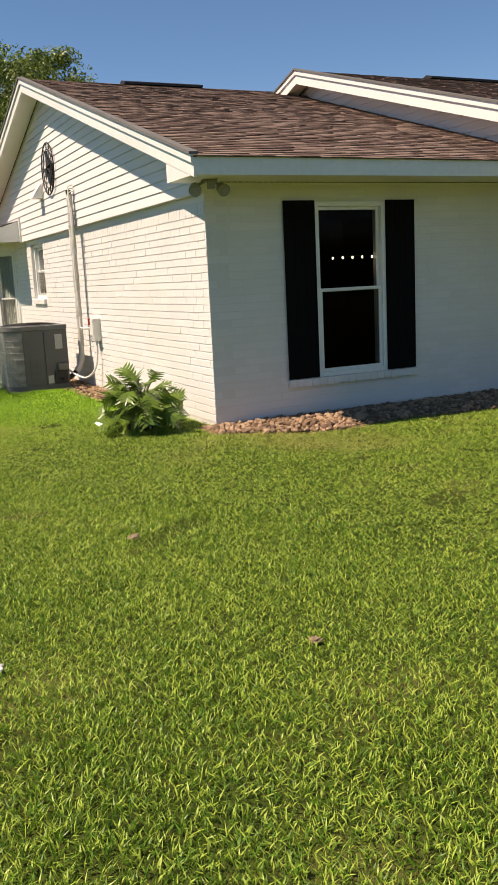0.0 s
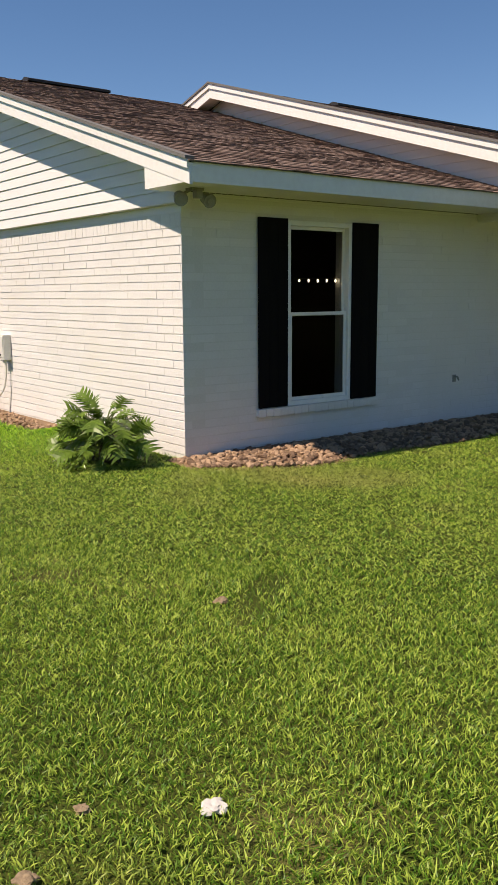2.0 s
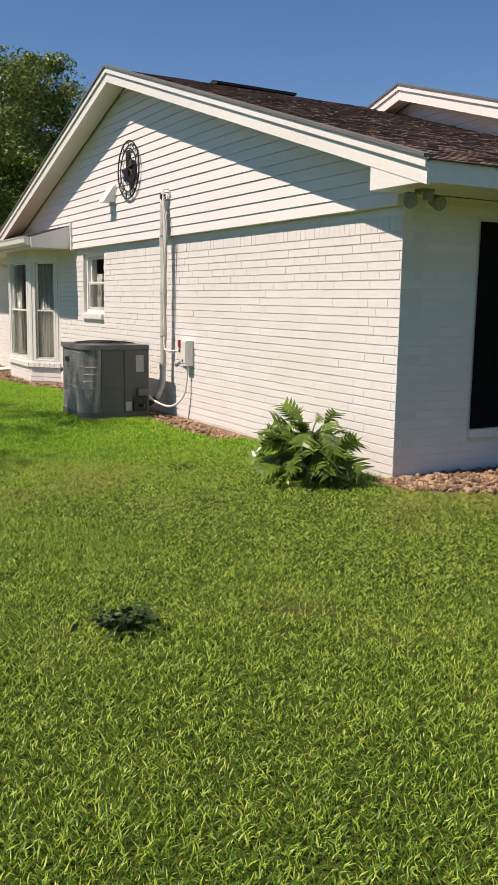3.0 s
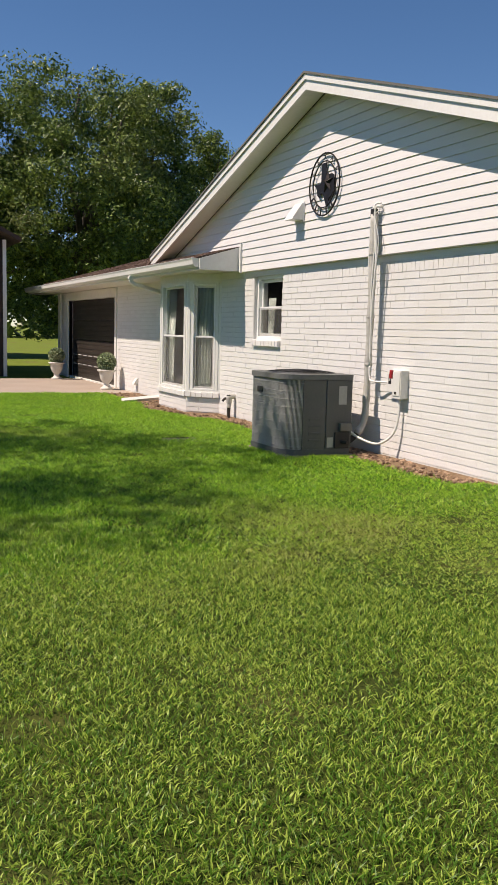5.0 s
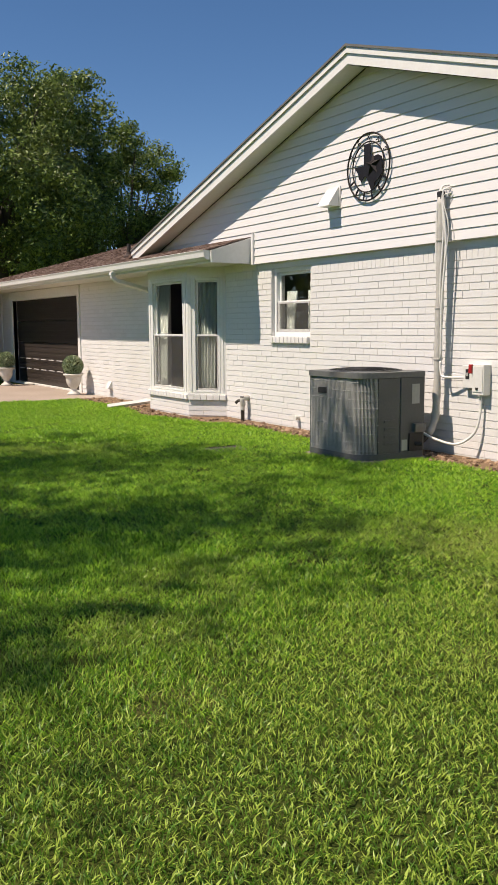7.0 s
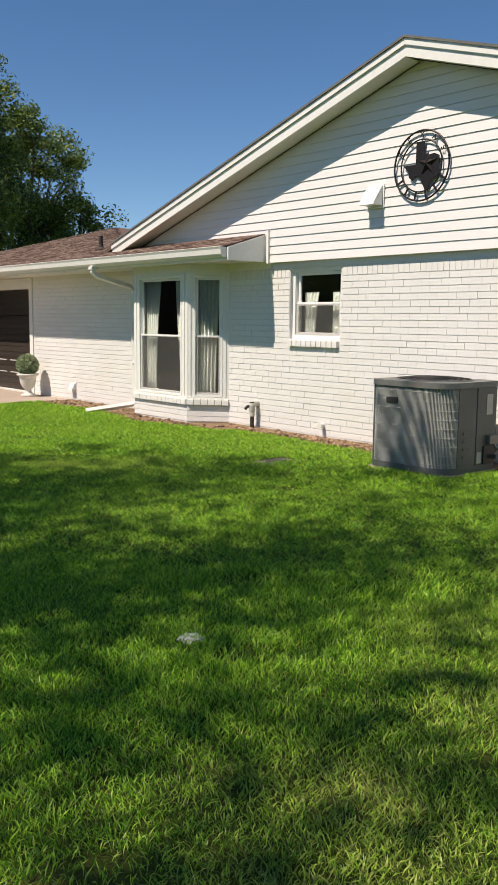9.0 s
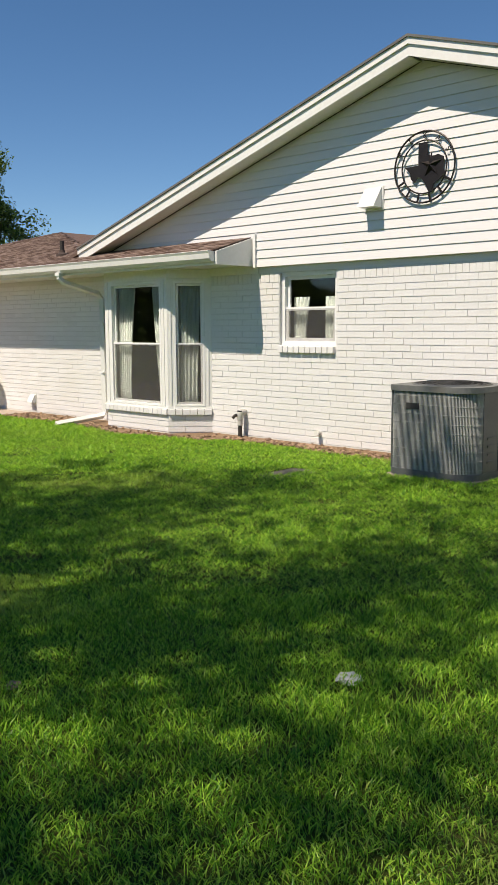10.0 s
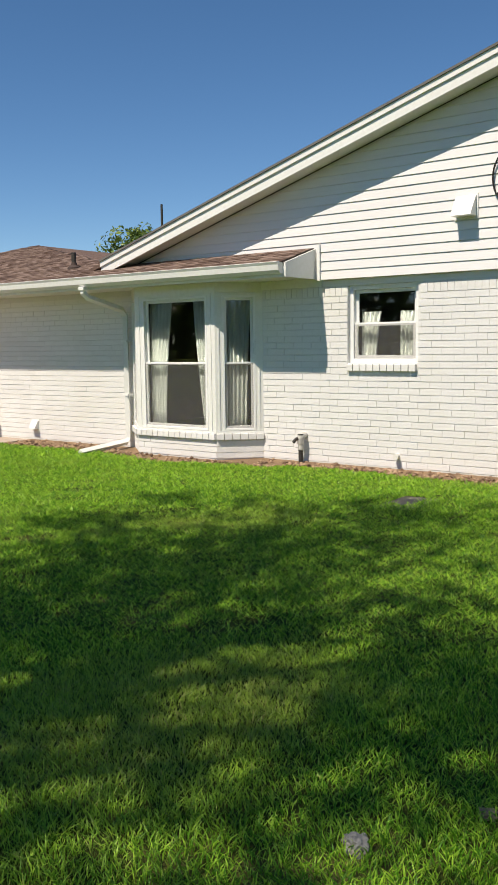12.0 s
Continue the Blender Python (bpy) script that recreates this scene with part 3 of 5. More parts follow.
# ---- garage ----
door = thing("door_garage", "closed dark brown sectional garage door, lower part sunlit", "garage door", None, "", "structure")
for k in range(4):
    z0 = 0.0 + 0.5 * k
    panel = part("door_panel", boxes((0.10, 0.14, 14.94, 19.39, z0 + 0.004, z0 + 0.496), bevel=0.006), DOOR_BROWN, door)
    for r in range(4):
        part("rib", boxes((0.092, 0.101, 14.98, 19.35, z0 + 0.05 + 0.115 * r, z0 + 0.118 + 0.115 * r), bevel=0.004), DOOR_BROWN, panel)
# Pale bars stand in for sunlit slivers on the door's ledges.
for z in (0.36, 0.60):
    for k in range(8):
        y = 15.12 + k * 0.54
        part("strip", boxes((0.082, 0.094, y, y + 0.36, z, z + 0.018)), SUN_SLIVER, door, "short raised strip, pale to imitate a sliver of sun")
frame_ob = thing("trim_garage", "white boards framing the garage door", "trim", None, "", "structure")
part("jamb", boxes((-0.022, 0.10, 14.80, 14.93, -0.02, 2.0), bevel=0.004), TRIM, frame_ob)
part("jamb", boxes((-0.022, 0.10, 19.4, 19.62, -0.02, 2.0), bevel=0.004), TRIM, frame_ob)
part("head_board", boxes((-0.022, 0.10, 14.80, 19.62, 2.0, 2.2), bevel=0.004), TRIM, frame_ob)
part("corner_board", boxes((-0.03, 0.0, 20.30, 20.62, -0.02, 2.2), bevel=0.004), TRIM, frame_ob)

bm = boxes((-13.0, 0.08, 13.42, 18.3, -0.12, 0.004))
structure("driveway", bm, CONCRETE, "sunlit tan concrete driveway slab", "driveway")


def topiary(x, y):
    ob = thing("potted_topiary", "round clipped topiary ball in a white pedestal urn", "planter", pose(x, y, 0.004), "urns beside the garage door")
    part("urn", turned(bmesh.new(), [(0.13, 0), (0.135, 0.03), (0.10, 0.05), (0.065, 0.09), (0.06, 0.13), (0.10, 0.17), (0.135, 0.23), (0.15, 0.31), (0.155, 0.37), (0.20, 0.395), (0.205, 0.42), (0.17, 0.425)], 28), URN, ob, "", True)
    bm = bmesh.new()
    bmesh.ops.create_icosphere(bm, subdivisions=3, radius=0.18, matrix=Matrix.Translation((0, 0, 0.585)))
    # Core takes the same darkened thatch colour behind the leaves.
    core = part("foliage_core", bm, THATCH, ob)
    rng = np.random.default_rng(5)
    n = 3400
    d = rng.normal(size=(n, 3))
    d /= np.linalg.norm(d, axis=1)[:, None]
    leaf_mesh = leaf_quads(np.array([0, 0, 0.585]) + d * rng.uniform(0.165, 0.205, n)[:, None], rng.uniform(0.018, 0.032, n), rng, "foliage", TOPIARY)
    f = new("foliage", leaf_mesh)
    f.parent = ob
    f["label"] = "dense clipped green leaves"
    return ob


def leaf_quads(centres, sizes, rng, name, mat, flat=0.0, facing=None):
    """One folded leaf at each centre, turned at random; flat: how much they lie level."""
    n = len(centres)
    a = rng.normal(size=(n, 3))
    a[:, 2] *= 1 - flat
    a /= np.linalg.norm(a, axis=1)[:, None]
    b = rng.normal(size=(n, 3))
    b[:, 2] *= 1 - flat
    b -= (a * b).sum(1)[:, None] * a
    b /= np.linalg.norm(b, axis=1)[:, None]
    c = np.cross(a, b)
    if facing is not None:
        c = facing + 0.55 * rng.normal(size=(n, 3))
        c /= np.linalg.norm(c, axis=1)[:, None]
        b = np.cross(c, a)
        b /= np.linalg.norm(b, axis=1)[:, None]
        a = np.cross(b, c)
    s = np.asarray(sizes)[:, None]
    v = np.stack([centres - a * s, centres + b * s * 0.45 + c * s * 0.12, centres + a * s, centres - b * s * 0.45 + c * s * 0.12], 1).reshape(-1, 3)
    i = np.arange(n)[:, None] * 4
    f = np.concatenate([i + [0, 1, 2], i + [0, 2, 3]], 0)
    return fast_mesh(name, v, f, mat)


topiary(-0.33, 14.42)
topiary(-0.62, 18.05)

# ---- gutter, downspout, pipes ----
gutter = thing("gutter", "white metal gutter with downspout along the low eave", "gutter", None)
GP = [(-0.70, 2.355), (-0.70, 2.235), (-0.755, 2.235), (-0.79, 2.27), (-0.80, 2.33), (-0.815, 2.36), (-0.805, 2.365), (-0.785, 2.335), (-0.775, 2.28), (-0.75, 2.248), (-0.712, 2.248), (-0.712, 2.355)]
part("trough", extrude(bmesh.new(), GP, "y", 8.12, 21.42), TRIM, gutter)
part("end_cap", extrude(bmesh.new(), GP[:7], "y", 8.11, 8.119), TRIM, gutter)
down = [(-0.755, 11.30, 2.24), (-0.755, 11.30, 2.16), (-0.70, 11.28, 2.10), (-0.13, 11.22, 1.95), (-0.065, 11.215, 1.87), (-0.065, 11.215, 0.16), (-0.10, 11.22, 0.10), (-0.90, 11.31, 0.025)]
part("downspout", tube(bmesh.new(), down, 0.045, 4), TRIM, gutter)
for z in (0.75, 1.5):
    part("strap", boxes((-0.108, 0.0, 11.165, 11.268, z, z + 0.03)), TRIM, gutter)
part("elbow_collar", boxes((-0.80, -0.71, 11.25, 11.35, 2.19, 2.238), bevel=0.006), TRIM, gutter)

vp = thing("roof_vent_pipe", "dark plumbing vent pipe through the wing roof", "pipe", pose(-0.02, 12.27, wing_roof(-0.02)))
part("pipe", tube(bmesh.new(), [(0, 0, -0.05), (0, 0, 0.235)], 0.035, 14), IRON, vp)
part("boot", turned(bmesh.new(), [(0.10, -0.03), (0.095, 0.02), (0.05, 0.05), (0.04, 0.09)], 16), FELT, vp)

for name, x0, x1, y, z in (("ridge_vent", 1.15, 2.42, RIDGE_Y, RIDGE_Z), ("ridge_vent", 6.1, 10.6, RIDGE2_Y, RIDGE2_Z)):
    bm = extrude(bmesh.new(), [(y - 0.14, z - 0.01), (y - 0.14, z + 0.02), (y, z + 0.06), (y + 0.14, z + 0.02), (y + 0.14, z - 0.01)], "x", x0, x1)
    tagged(part(name, bm, BLACK), "low black ridge vent on the shingle roof", "roof vent")


def wall_hood(m, w, h, d, label):
    ob = thing("wall_vent_hood", label, "vent", m)
    bm = extrude(bmesh.new(), [(0.0, 0.0), (-d, 0.0), (-d * 0.95, 0.02), (-0.02, h), (0.0, h)], "x", 0, w)
    part("hood", bm, TRIM, ob)
    part("flange", boxes((-0.02, w + 0.02, -0.004, 0.004, -0.03, h + 0.02)), TRIM, ob)
    return ob


wall_hood(west(-0.074, 6.325, 2.745), 0.22, 0.21, 0.16, "white metal vent hood on the lap siding")
wall_hood(west(-0.004, 13.35, 0.18), 0.14, 0.13, 0.09, "small white dryer vent hood low on the wall")

pipe = thing("capped_pipe", "short white capped pipe in the brick wall", "pipe", west(0.0, 7.02, 0.16))
part("stub", tube(bmesh.new(), [(0, 0.02, 0), (0, -0.05, 0)], 0.026, 14), PVC, pipe)
part("cap", tube(bmesh.new(), [(0, -0.05, 0), (0, -0.075, 0)], 0.034, 14), PVC, pipe)

bib = thing("hose_bib", "upright hose standpipe with white insulated head", "faucet", pose(-0.10, 8.28, 0.0))
part("standpipe", tube(bmesh.new(), [(0, 0, -0.1), (0, 0, 0.22)], 0.028, 12), IRON, bib)
part("wrap", tube(bmesh.new(), smooth_line([(0, 0, 0.16), (0.005, 0, 0.24), (0, 0, 0.31), (0.04, 0, 0.335), (0.10, 0, 0.335)]), [0.034] * 6 + [0.042] * 6 + [0.045] * 6 + [0.04] * 7, 12), WRAP, bib, "", True)
part("spout", tube(bmesh.new(), smooth_line([(0, 0, 0.29), (-0.05, 0.03, 0.30), (-0.085, 0.05, 0.26)]), 0.02, 10), IRON, bib)
part("valve_wheel", turned(bmesh.new(), [(0.034, 0.345), (0.038, 0.352), (0.034, 0.36)], 14), BLACK, bib)

bracket = thing("wall_spigot", "small old spigot bracket on the front wall", "spigot", pose(3.63, 0.0, 0.48))
part("plate", boxes((-0.025, 0.025, -0.01, 0.004, -0.04, 0.04), bevel=0.003), LAMP_GREY, bracket)
part("nozzle", tube(bmesh.new(), [(0.0, 0, 0.02), (0.0, -0.05, 0.02), (0.0, -0.07, -0.02)], 0.01, 8), LAMP_GREY, bracket)

# ---- gable ornament ----
orn = thing("wall_ornament", "dark bronze round metal ornament with a star and state outline", "wall ornament", west(-0.092, 5.565, 3.105))


def hoop(r, thick):
    pts = [(r * math.cos(2 * math.pi * k / 56), 0, r * math.sin(2 * math.pi * k / 56)) for k in range(57)]
    return tube(bmesh.new(), pts, thick, 8, False)


part("outer_ring", hoop(0.365, 0.010), BRONZE, orn)
part("inner_ring", hoop(0.272, 0.008), BRONZE, orn)
STATE = [(-0.07, 0.25), (0.04, 0.25), (0.04, 0.12), (0.10, 0.10), (0.17, 0.11), (0.235, 0.08), (0.235, -0.04), (0.255, -0.09), (0.18, -0.15), (0.12, -0.18), (0.10, -0.27), (0.06, -0.26), (0.02, -0.18), (-0.03, -0.11), (-0.07, -0.10), (-0.11, -0.15), (-0.16, -0.11), (-0.17, -0.05), (-0.24, 0.02), (-0.07, 0.02)]
part("state_plate", extrude(bmesh.new(), STATE, "y", -0.004, 0.004), BRONZE, orn)
bm = bmesh.new()
hub = bm.verts.new((0.09, -0.045, 0.01))
tips = [bm.verts.new((0.09 + r * math.sin(a), -0.006, 0.01 + r * math.cos(a))) for k in range(10) for r, a in (((0.135 if k % 2 == 0 else 0.052), k * math.pi / 5),)]
for k in range(10):
    bm.faces.new((hub, tips[k], tips[(k + 1) % 10]))
bm.faces.new(tips)
part("star", bm, BRONZE, orn, "raised five-pointed star")
for k, letter in enumerate("TEXAS"):
    cu = bpy.data.curves.new("letter", "FONT")
    cu.body, cu.size, cu.extrude, cu.align_x, cu.align_y = letter, 0.085, 0.003, "CENTER", "CENTER"
    tmp = bpy.data.objects.new("letter", cu)
    me = bpy.data.meshes.new_from_object(tmp)
    bpy.data.objects.remove(tmp)
    me.materials.append(BRONZE)
    a = radians(62 - 31 * k)
    lt = new("letter", me)
    lt.parent = orn
    lt.matrix_local = Matrix.Translation((-0.318 * math.sin(a), 0, 0.318 * math.cos(a))) @ Matrix.Rotation(-a, 4, "Y") @ Matrix.Rotation(radians(90), 4, "X")
for k in range(6):
    a = radians(118 + 25 * k)
    bar = part("spacer", boxes((-0.012, 0.012, -0.004, 0.004, -0.046, 0.046), bevel=0.003), BRONZE, orn)
    bar.matrix_local = Matrix.Translation((-0.318 * math.sin(a), 0, 0.318 * math.cos(a))) @ Matrix.Rotation(-a, 4, "Y")

# ---- line set, electrical boxes ----
line = thing("line_set", "dirty white refrigerant pipe bundle running up the gable wall", "pipe", pose(-0.05, -0.065, 0))
run = smooth_line([(-0.40, 4.52, 0.12), (-0.25, 4.47, 0.15), (-0.10, 4.44, 0.34), (-0.072, 4.435, 0.7), (-0.07, 4.43, 1.4), (-0.07, 4.425, 2.1), (-0.072, 4.43, 2.62)], 6)
part("wrapped_pipe", tube(bmesh.new(), run[9:], [0.040 + 0.004 * math.sin(i * 1.7) for i in range(len(run) - 9)], 12), WRAP, line, "", True)
part("black_hose", tube(bmesh.new(), run[:10], 0.034, 10), BLACK, line, "black insulated hose", True)
for k, (dy, r, z0, z1) in enumerate(((-0.055, 0.012, 0.95, 2.70), (-0.032, 0.010, 1.3, 2.74), (-0.075, 0.006, 1.5, 2.66), (0.03, 0.012, 1.7, 2.72))):
    pts = smooth_line([(-0.075, 4.43 + dy * 0.8, z0), (-0.095, 4.43 + dy * 1.1, z0 + (z1 - z0) * 0.35), (-0.085, 4.43 + dy * 1.6, z0 + (z1 - z0) * 0.7), (-0.09, 4.43 + dy * 0.5, z1 - 0.05), (-0.03, 4.40 + dy, z1)], 5)
    part("cable", tube(bmesh.new(), pts, r, 8), PVC, line, "", True)
for z in (1.0, 1.52, 2.2):
    part("strap", turned(bmesh.new(), [(0.046, z - 0.012), (0.048, z), (0.046, z + 0.012)], 14), WRAP, line).location = (-0.07, 4.43, 0)
part("stub_end", boxes((-0.11, -0.05, 4.40, 4.46, 2.60, 2.68), bevel=0.008), BLACK, line)
part("conduit", tube(bmesh.new(), smooth_line([(-0.08, 4.385, 0.98), (-0.08, 4.375, 0.87), (-0.075, 4.32, 0.82), (0.0, 4.05, 0.825)]), 0.012, 8), PVC, line, "", True)

box1 = thing("outlet_box", "white outdoor outlet box on the brick wall", "electrical box", west(0.0, 4.06, 0.72))
part("cover", boxes((0.0, 0.14, -0.075, 0.0, 0.0, 0.225), bevel=0.008), PVC, box1)
part("window_plate", boxes((0.045, 0.095, -0.079, -0.0745, 0.09, 0.19), bevel=0.002), BLACK, box1)
part("toggle", boxes((0.058, 0.082, -0.084, -0.0785, 0.12, 0.155)), STICKER, box1)
box2 = thing("disconnect_box", "off-white air conditioner disconnect with a red handle", "electrical box", west(0.0, 3.905, 0.66))
part("housing", boxes((0.0, 0.155, -0.10, 0.0, 0.0, 0.30), bevel=0.006), PVC, box2)
part("door_flap", boxes((0.012, 0.143, -0.108, -0.1005, 0.03, 0.285), bevel=0.004), PVC, box2)
part("red_handle", boxes((-0.03, 0.012, -0.125, -0.075, 0.21, 0.30), bevel=0.006), RED, box2, "bright red pull handle")
part("latch", boxes((0.06, 0.09, -0.114, -0.108, 0.05, 0.075)), IRON, box2)
part("whip", tube(bmesh.new(), smooth_line([(0.075, -0.05, 0.0), (0.078, -0.055, -0.18), (0.04, -0.09, -0.38), (-0.10, -0.18, -0.50), (-0.30, -0.27, -0.47), (-0.47, -0.33, -0.40)], 8), 0.014, 10), PVC, box2, "white flexible conduit", True)

# ---- air conditioner ----
AX0, AX1, AY0, AY1, AH = -1.15, -0.33, 4.33, 5.24, 0.90


def rounded(inset, r=0.22, n=8):
    """The unit's plan: a rounded corner on the lawn side, small ones elsewhere."""
    x0, x1, y0, y1 = AX0 + inset, AX1 - inset, AY0 + inset, AY1 - inset
    out = []
    for cx, cy, rad, a0 in ((x0, y0, r, 180), (x1, y0, 0.03, 270), (x1, y1, 0.05, 0), (x0, y1, 0.09, 90)):
        sx, sy = (1 if cx == x0 else -1), (1 if cy == y0 else -1)
        for k in range(n + 1):
            a = radians(a0 + 90 * k / n)
            out.append((cx + sx * rad + rad * math.cos(a), cy + sy * rad + rad * math.sin(a)))
    return out


ac = thing("air_conditioner", "grey outdoor air conditioner condenser with a wire guard", "air conditioner", None)
part("pad", boxes((AX0 - 0.004, AX1 + 0.03, AY0 - 0.006, AY1 + 0.02, -0.08, 0.012), bevel=0.008), CONCRETE, ac, "thin concrete pad")
part("base_pan", extrude(bmesh.new(), rounded(-0.004), "z", 0.012, 0.075), AC_GREY, ac)
part("coil", extrude(bmesh.new(), rounded(0.016), "z", 0.075, 0.83), COIL, ac, "dark finned coil behind the guard")
top = part("top_cover", extrude(bmesh.new(), rounded(-0.012), "z", 0.83, 0.885), AC_TOP, ac)
bm = bmesh.new()
for k in range(7):
    pts = [((0.06 + 0.048 * k) * math.cos(2 * math.pi * j / 40), (0.06 + 0.048 * k) * math.sin(2 * math.pi * j / 40), 0.03 - 0.02 * (k / 6) ** 2) for j in range(41)]
    tube(bm, pts, 0.004, 5, False)
for k in range(12):
    a = k * math.pi / 6
    tube(bm, [(0.04 * math.cos(a), 0.04 * math.sin(a), 0.03), (0.36 * math.cos(a), 0.36 * math.sin(a), 0.008)], 0.004, 5)
grille = part("fan_grille", bm, BLACK, top)
grille.location = ((AX0 + AX1) / 2, (AY0 + AY1) / 2, 0.886)
part("rim", turned(bmesh.new(), [(0.385, 0.884), (0.38, 0.897), (0.365, 0.897), (0.36, 0.884)], 40), AC_TOP, top).location = ((AX0 + AX1) / 2, (AY0 + AY1) / 2, 0)
plan = [Vector((*p, 0)) for p in rounded(0.008)]
plan.append(plan[0])
walked, marks = 0.0, []
for a, b in zip(plan, plan[1:]):
    seg = (b - a).length
    while walked <= seg and seg > 0:
        marks.append(a.lerp(b, walked / seg))
        walked += 0.0135
    walked -= seg
wire_mesh = mesh_of("guard_wire", tube(bmesh.new(), [(0, 0, 0.075), (0, 0, 0.83)], 0.0040, 4, False), AC_WIRE)
for p in marks:
    if p.x < -0.64 or p.y > 4.6:
        wire = new("guard_wire", wire_mesh)
        wire.parent = ac
        wire.location = (p.x, p.y, 0)
outline = [p for p in rounded(0.003)]
for k in range(9):
    z = 0.11 + 0.085 * k
    pts = [(-0.932, outline[8][1], z)] + [(p[0], p[1], z) for p in reversed(outline[:9])] + [(p[0], p[1], z) for p in reversed(outline[27:])]
    part("guard_hoop", tube(bmesh.new(), pts, 0.0022, 5), AC_WIRE, ac)
for p in (outline[30],):
    part("corner_post", tube(bmesh.new(), [(p[0], p[1], 0.075), (p[0], p[1], 0.83)], 0.013, 8), AC_GREY, ac)
part("service_panel", boxes((-0.648, AX1, AY0 - 0.003, 4.60, 0.075, 0.828), bevel=0.006), AC_GREY, ac)
part("filler_panel", boxes((-0.935, -0.656, AY0 + 0.002, AY0 + 0.03, 0.075, 0.828), bevel=0.004), AC_GREY, ac)
for k in range(4):
    part("louvre", boxes((-0.86, -0.72, AY0 - 0.006, AY0 + 0.002, 0.16 + 0.075 * k, 0.185 + 0.075 * k), bevel=0.003), AC_GREY, ac)
part("badge", boxes((AX0 - 0.004, AX0 + 0.01, 4.90, 5.04, 0.66, 0.72), bevel=0.003), BLACK, ac, "small dark name plate")
part("data_label", boxes((-0.50, -0.40, AY0 - 0.0055, AY0 - 0.003, 0.56, 0.76)), STICKER, ac, "faded paper data label")
part("warning_label", boxes((-0.63, -0.555, AY0 - 0.0055, AY0 - 0.003, 0.09, 0.20)), STICKER, ac, "pale warning label")
part("valve_cover", boxes((-0.49, -0.345, AY0 - 0.05, AY0 - 0.0035, 0.27, 0.36), bevel=0.008), AC_TOP, ac)
part("valve_recess", boxes((-0.54, -0.36, AY0 - 0.02, AY0 - 0.0035, 0.08, 0.26), bevel=0.006), BLACK, ac)
part("valve", tube(bmesh.new(), [(-0.46, AY0 - 0.02, 0.15), (-0.42, AY0 - 0.08, 0.15)], 0.02, 10), IRON, ac)

# ---- flood light at the eave corner ----
fl = thing("flood_light", "two-headed grey flood light under the soffit corner", "outdoor light", pose(-0.08, -0.33, 2.285))
part("mount", boxes((-0.06, 0.06, -0.05, 0.05, -0.035, 0.0), bevel=0.008), LAMP_GREY, fl)
part("sensor", boxes((-0.03, 0.03, -0.07, -0.01, -0.10, -0.03), bevel=0.008), LAMP_GREY, fl)
for sx, aim in ((-0.14, (-0.35, -0.85, -0.35)), (0.13, (-0.1, -0.92, -0.35))):
    head = part("lamp_head", turned(bmesh.new(), [(0.02, -0.07), (0.045, -0.06), (0.052, 0.0), (0.058, 0.03), (0.055, 0.04), (0.045, 0.034), (0.030, 0.034), (0.024, 0.040), (0.010, 0.040)], 20), LAMP_GREY, fl)
    head.matrix_local = Matrix.Translation((sx, 0.0, -0.10)) @ Vector(aim).to_track_quat("Z", "Y").to_matrix().to_4x4()
    part("arm", tube(bmesh.new(), [(sx * 0.3, 0, -0.03), (sx * 0.7, 0.01, -0.06), (sx, 0.03, -0.09)], 0.012, 8), LAMP_GREY, fl)

# ---- barn beyond the driveway ----
barn = thing("barn", "dark red-brown board barn with white corner trim", "barn", None)
part("wall", boxes((-7.5, -1.62, 19.6, 26.0, -0.1, 3.5)), BARN_RED, barn)
part("corner_trim", boxes((-1.68, -1.59, 19.56, 19.68, -0.1, 3.5)), TRIM, barn)
part("roof", extrude(bmesh.new(), [(-7.9, 3.45), (-4.4, 4.9), (-1.27, 3.45), (-1.27, 3.55), (-4.4, 5.05), (-7.9, 3.55)], "y", 19.2, 26.4), FELT, barn)
for k in range(24):
    x = -7.6 + k * 0.25
    part("batten", boxes((x, x + 0.04, 19.58, 19.6, -0.1, 3.5)), BARN_RED, barn)

# ---- plants beside the corner ----
def lobed_leaf(length, seed):
    """A deeply cut leaf along +x with drooping lobes."""
    rng = random.Random(seed)
    bm = bmesh.new()
    lobes = 6
    spine = []
    for i in range(lobes + 2):
        f = i / (lobes + 1)
        spine.append(Vector((length * f, 0, 0.10 * length * math.sin(f * math.pi) - 0.22 * length * f * f)))
    for s in (-1, 1):
        strip = [bm.verts.new(p + Vector((0, s * 0.035 * length * (1.3 - i / (lobes + 1)), 0))) for i, p in enumerate(spine)]
        mid = [bm.verts.new(p) for p in spine]
        for i in range(lobes + 1):
            bm.faces.new((mid[i], mid[i + 1], strip[i + 1], strip[i]))
        for i in range(lobes):
            f = (i + 0.5) / lobes
            reach = length * (0.50 * math.sin(math.pi * (0.18 + 0.80 * (1 - f) ** 0.8)) + 0.06) * rng.uniform(0.85, 1.1)
            a, b = strip[i].co, strip[i + 1].co
            way = Vector((0.55, s * 1.0, 0)).normalized()
            m1 = (a.lerp(b, 0.12)) + way * reach * 0.55 + Vector((0, 0, -0.03 * length))
            m2 = (a.lerp(b, 0.84)) + way * reach * 0.55 + Vector((0, 0, -0.03 * length))
            tip = (a + b) / 2 + way * reach + Vector((0.04 * length, 0, -0.14 * length * rng.uniform(0.4, 1.4)))
            v1, v2, v3 = bm.verts.new(m1), bm.verts.new(m2), bm.verts.new(tip)
            bm.faces.new((strip[i], strip[i + 1], v2, v1))
            bm.faces.new((v1, v2, v3))
    return mesh_of("leaf", bm, PHILO)


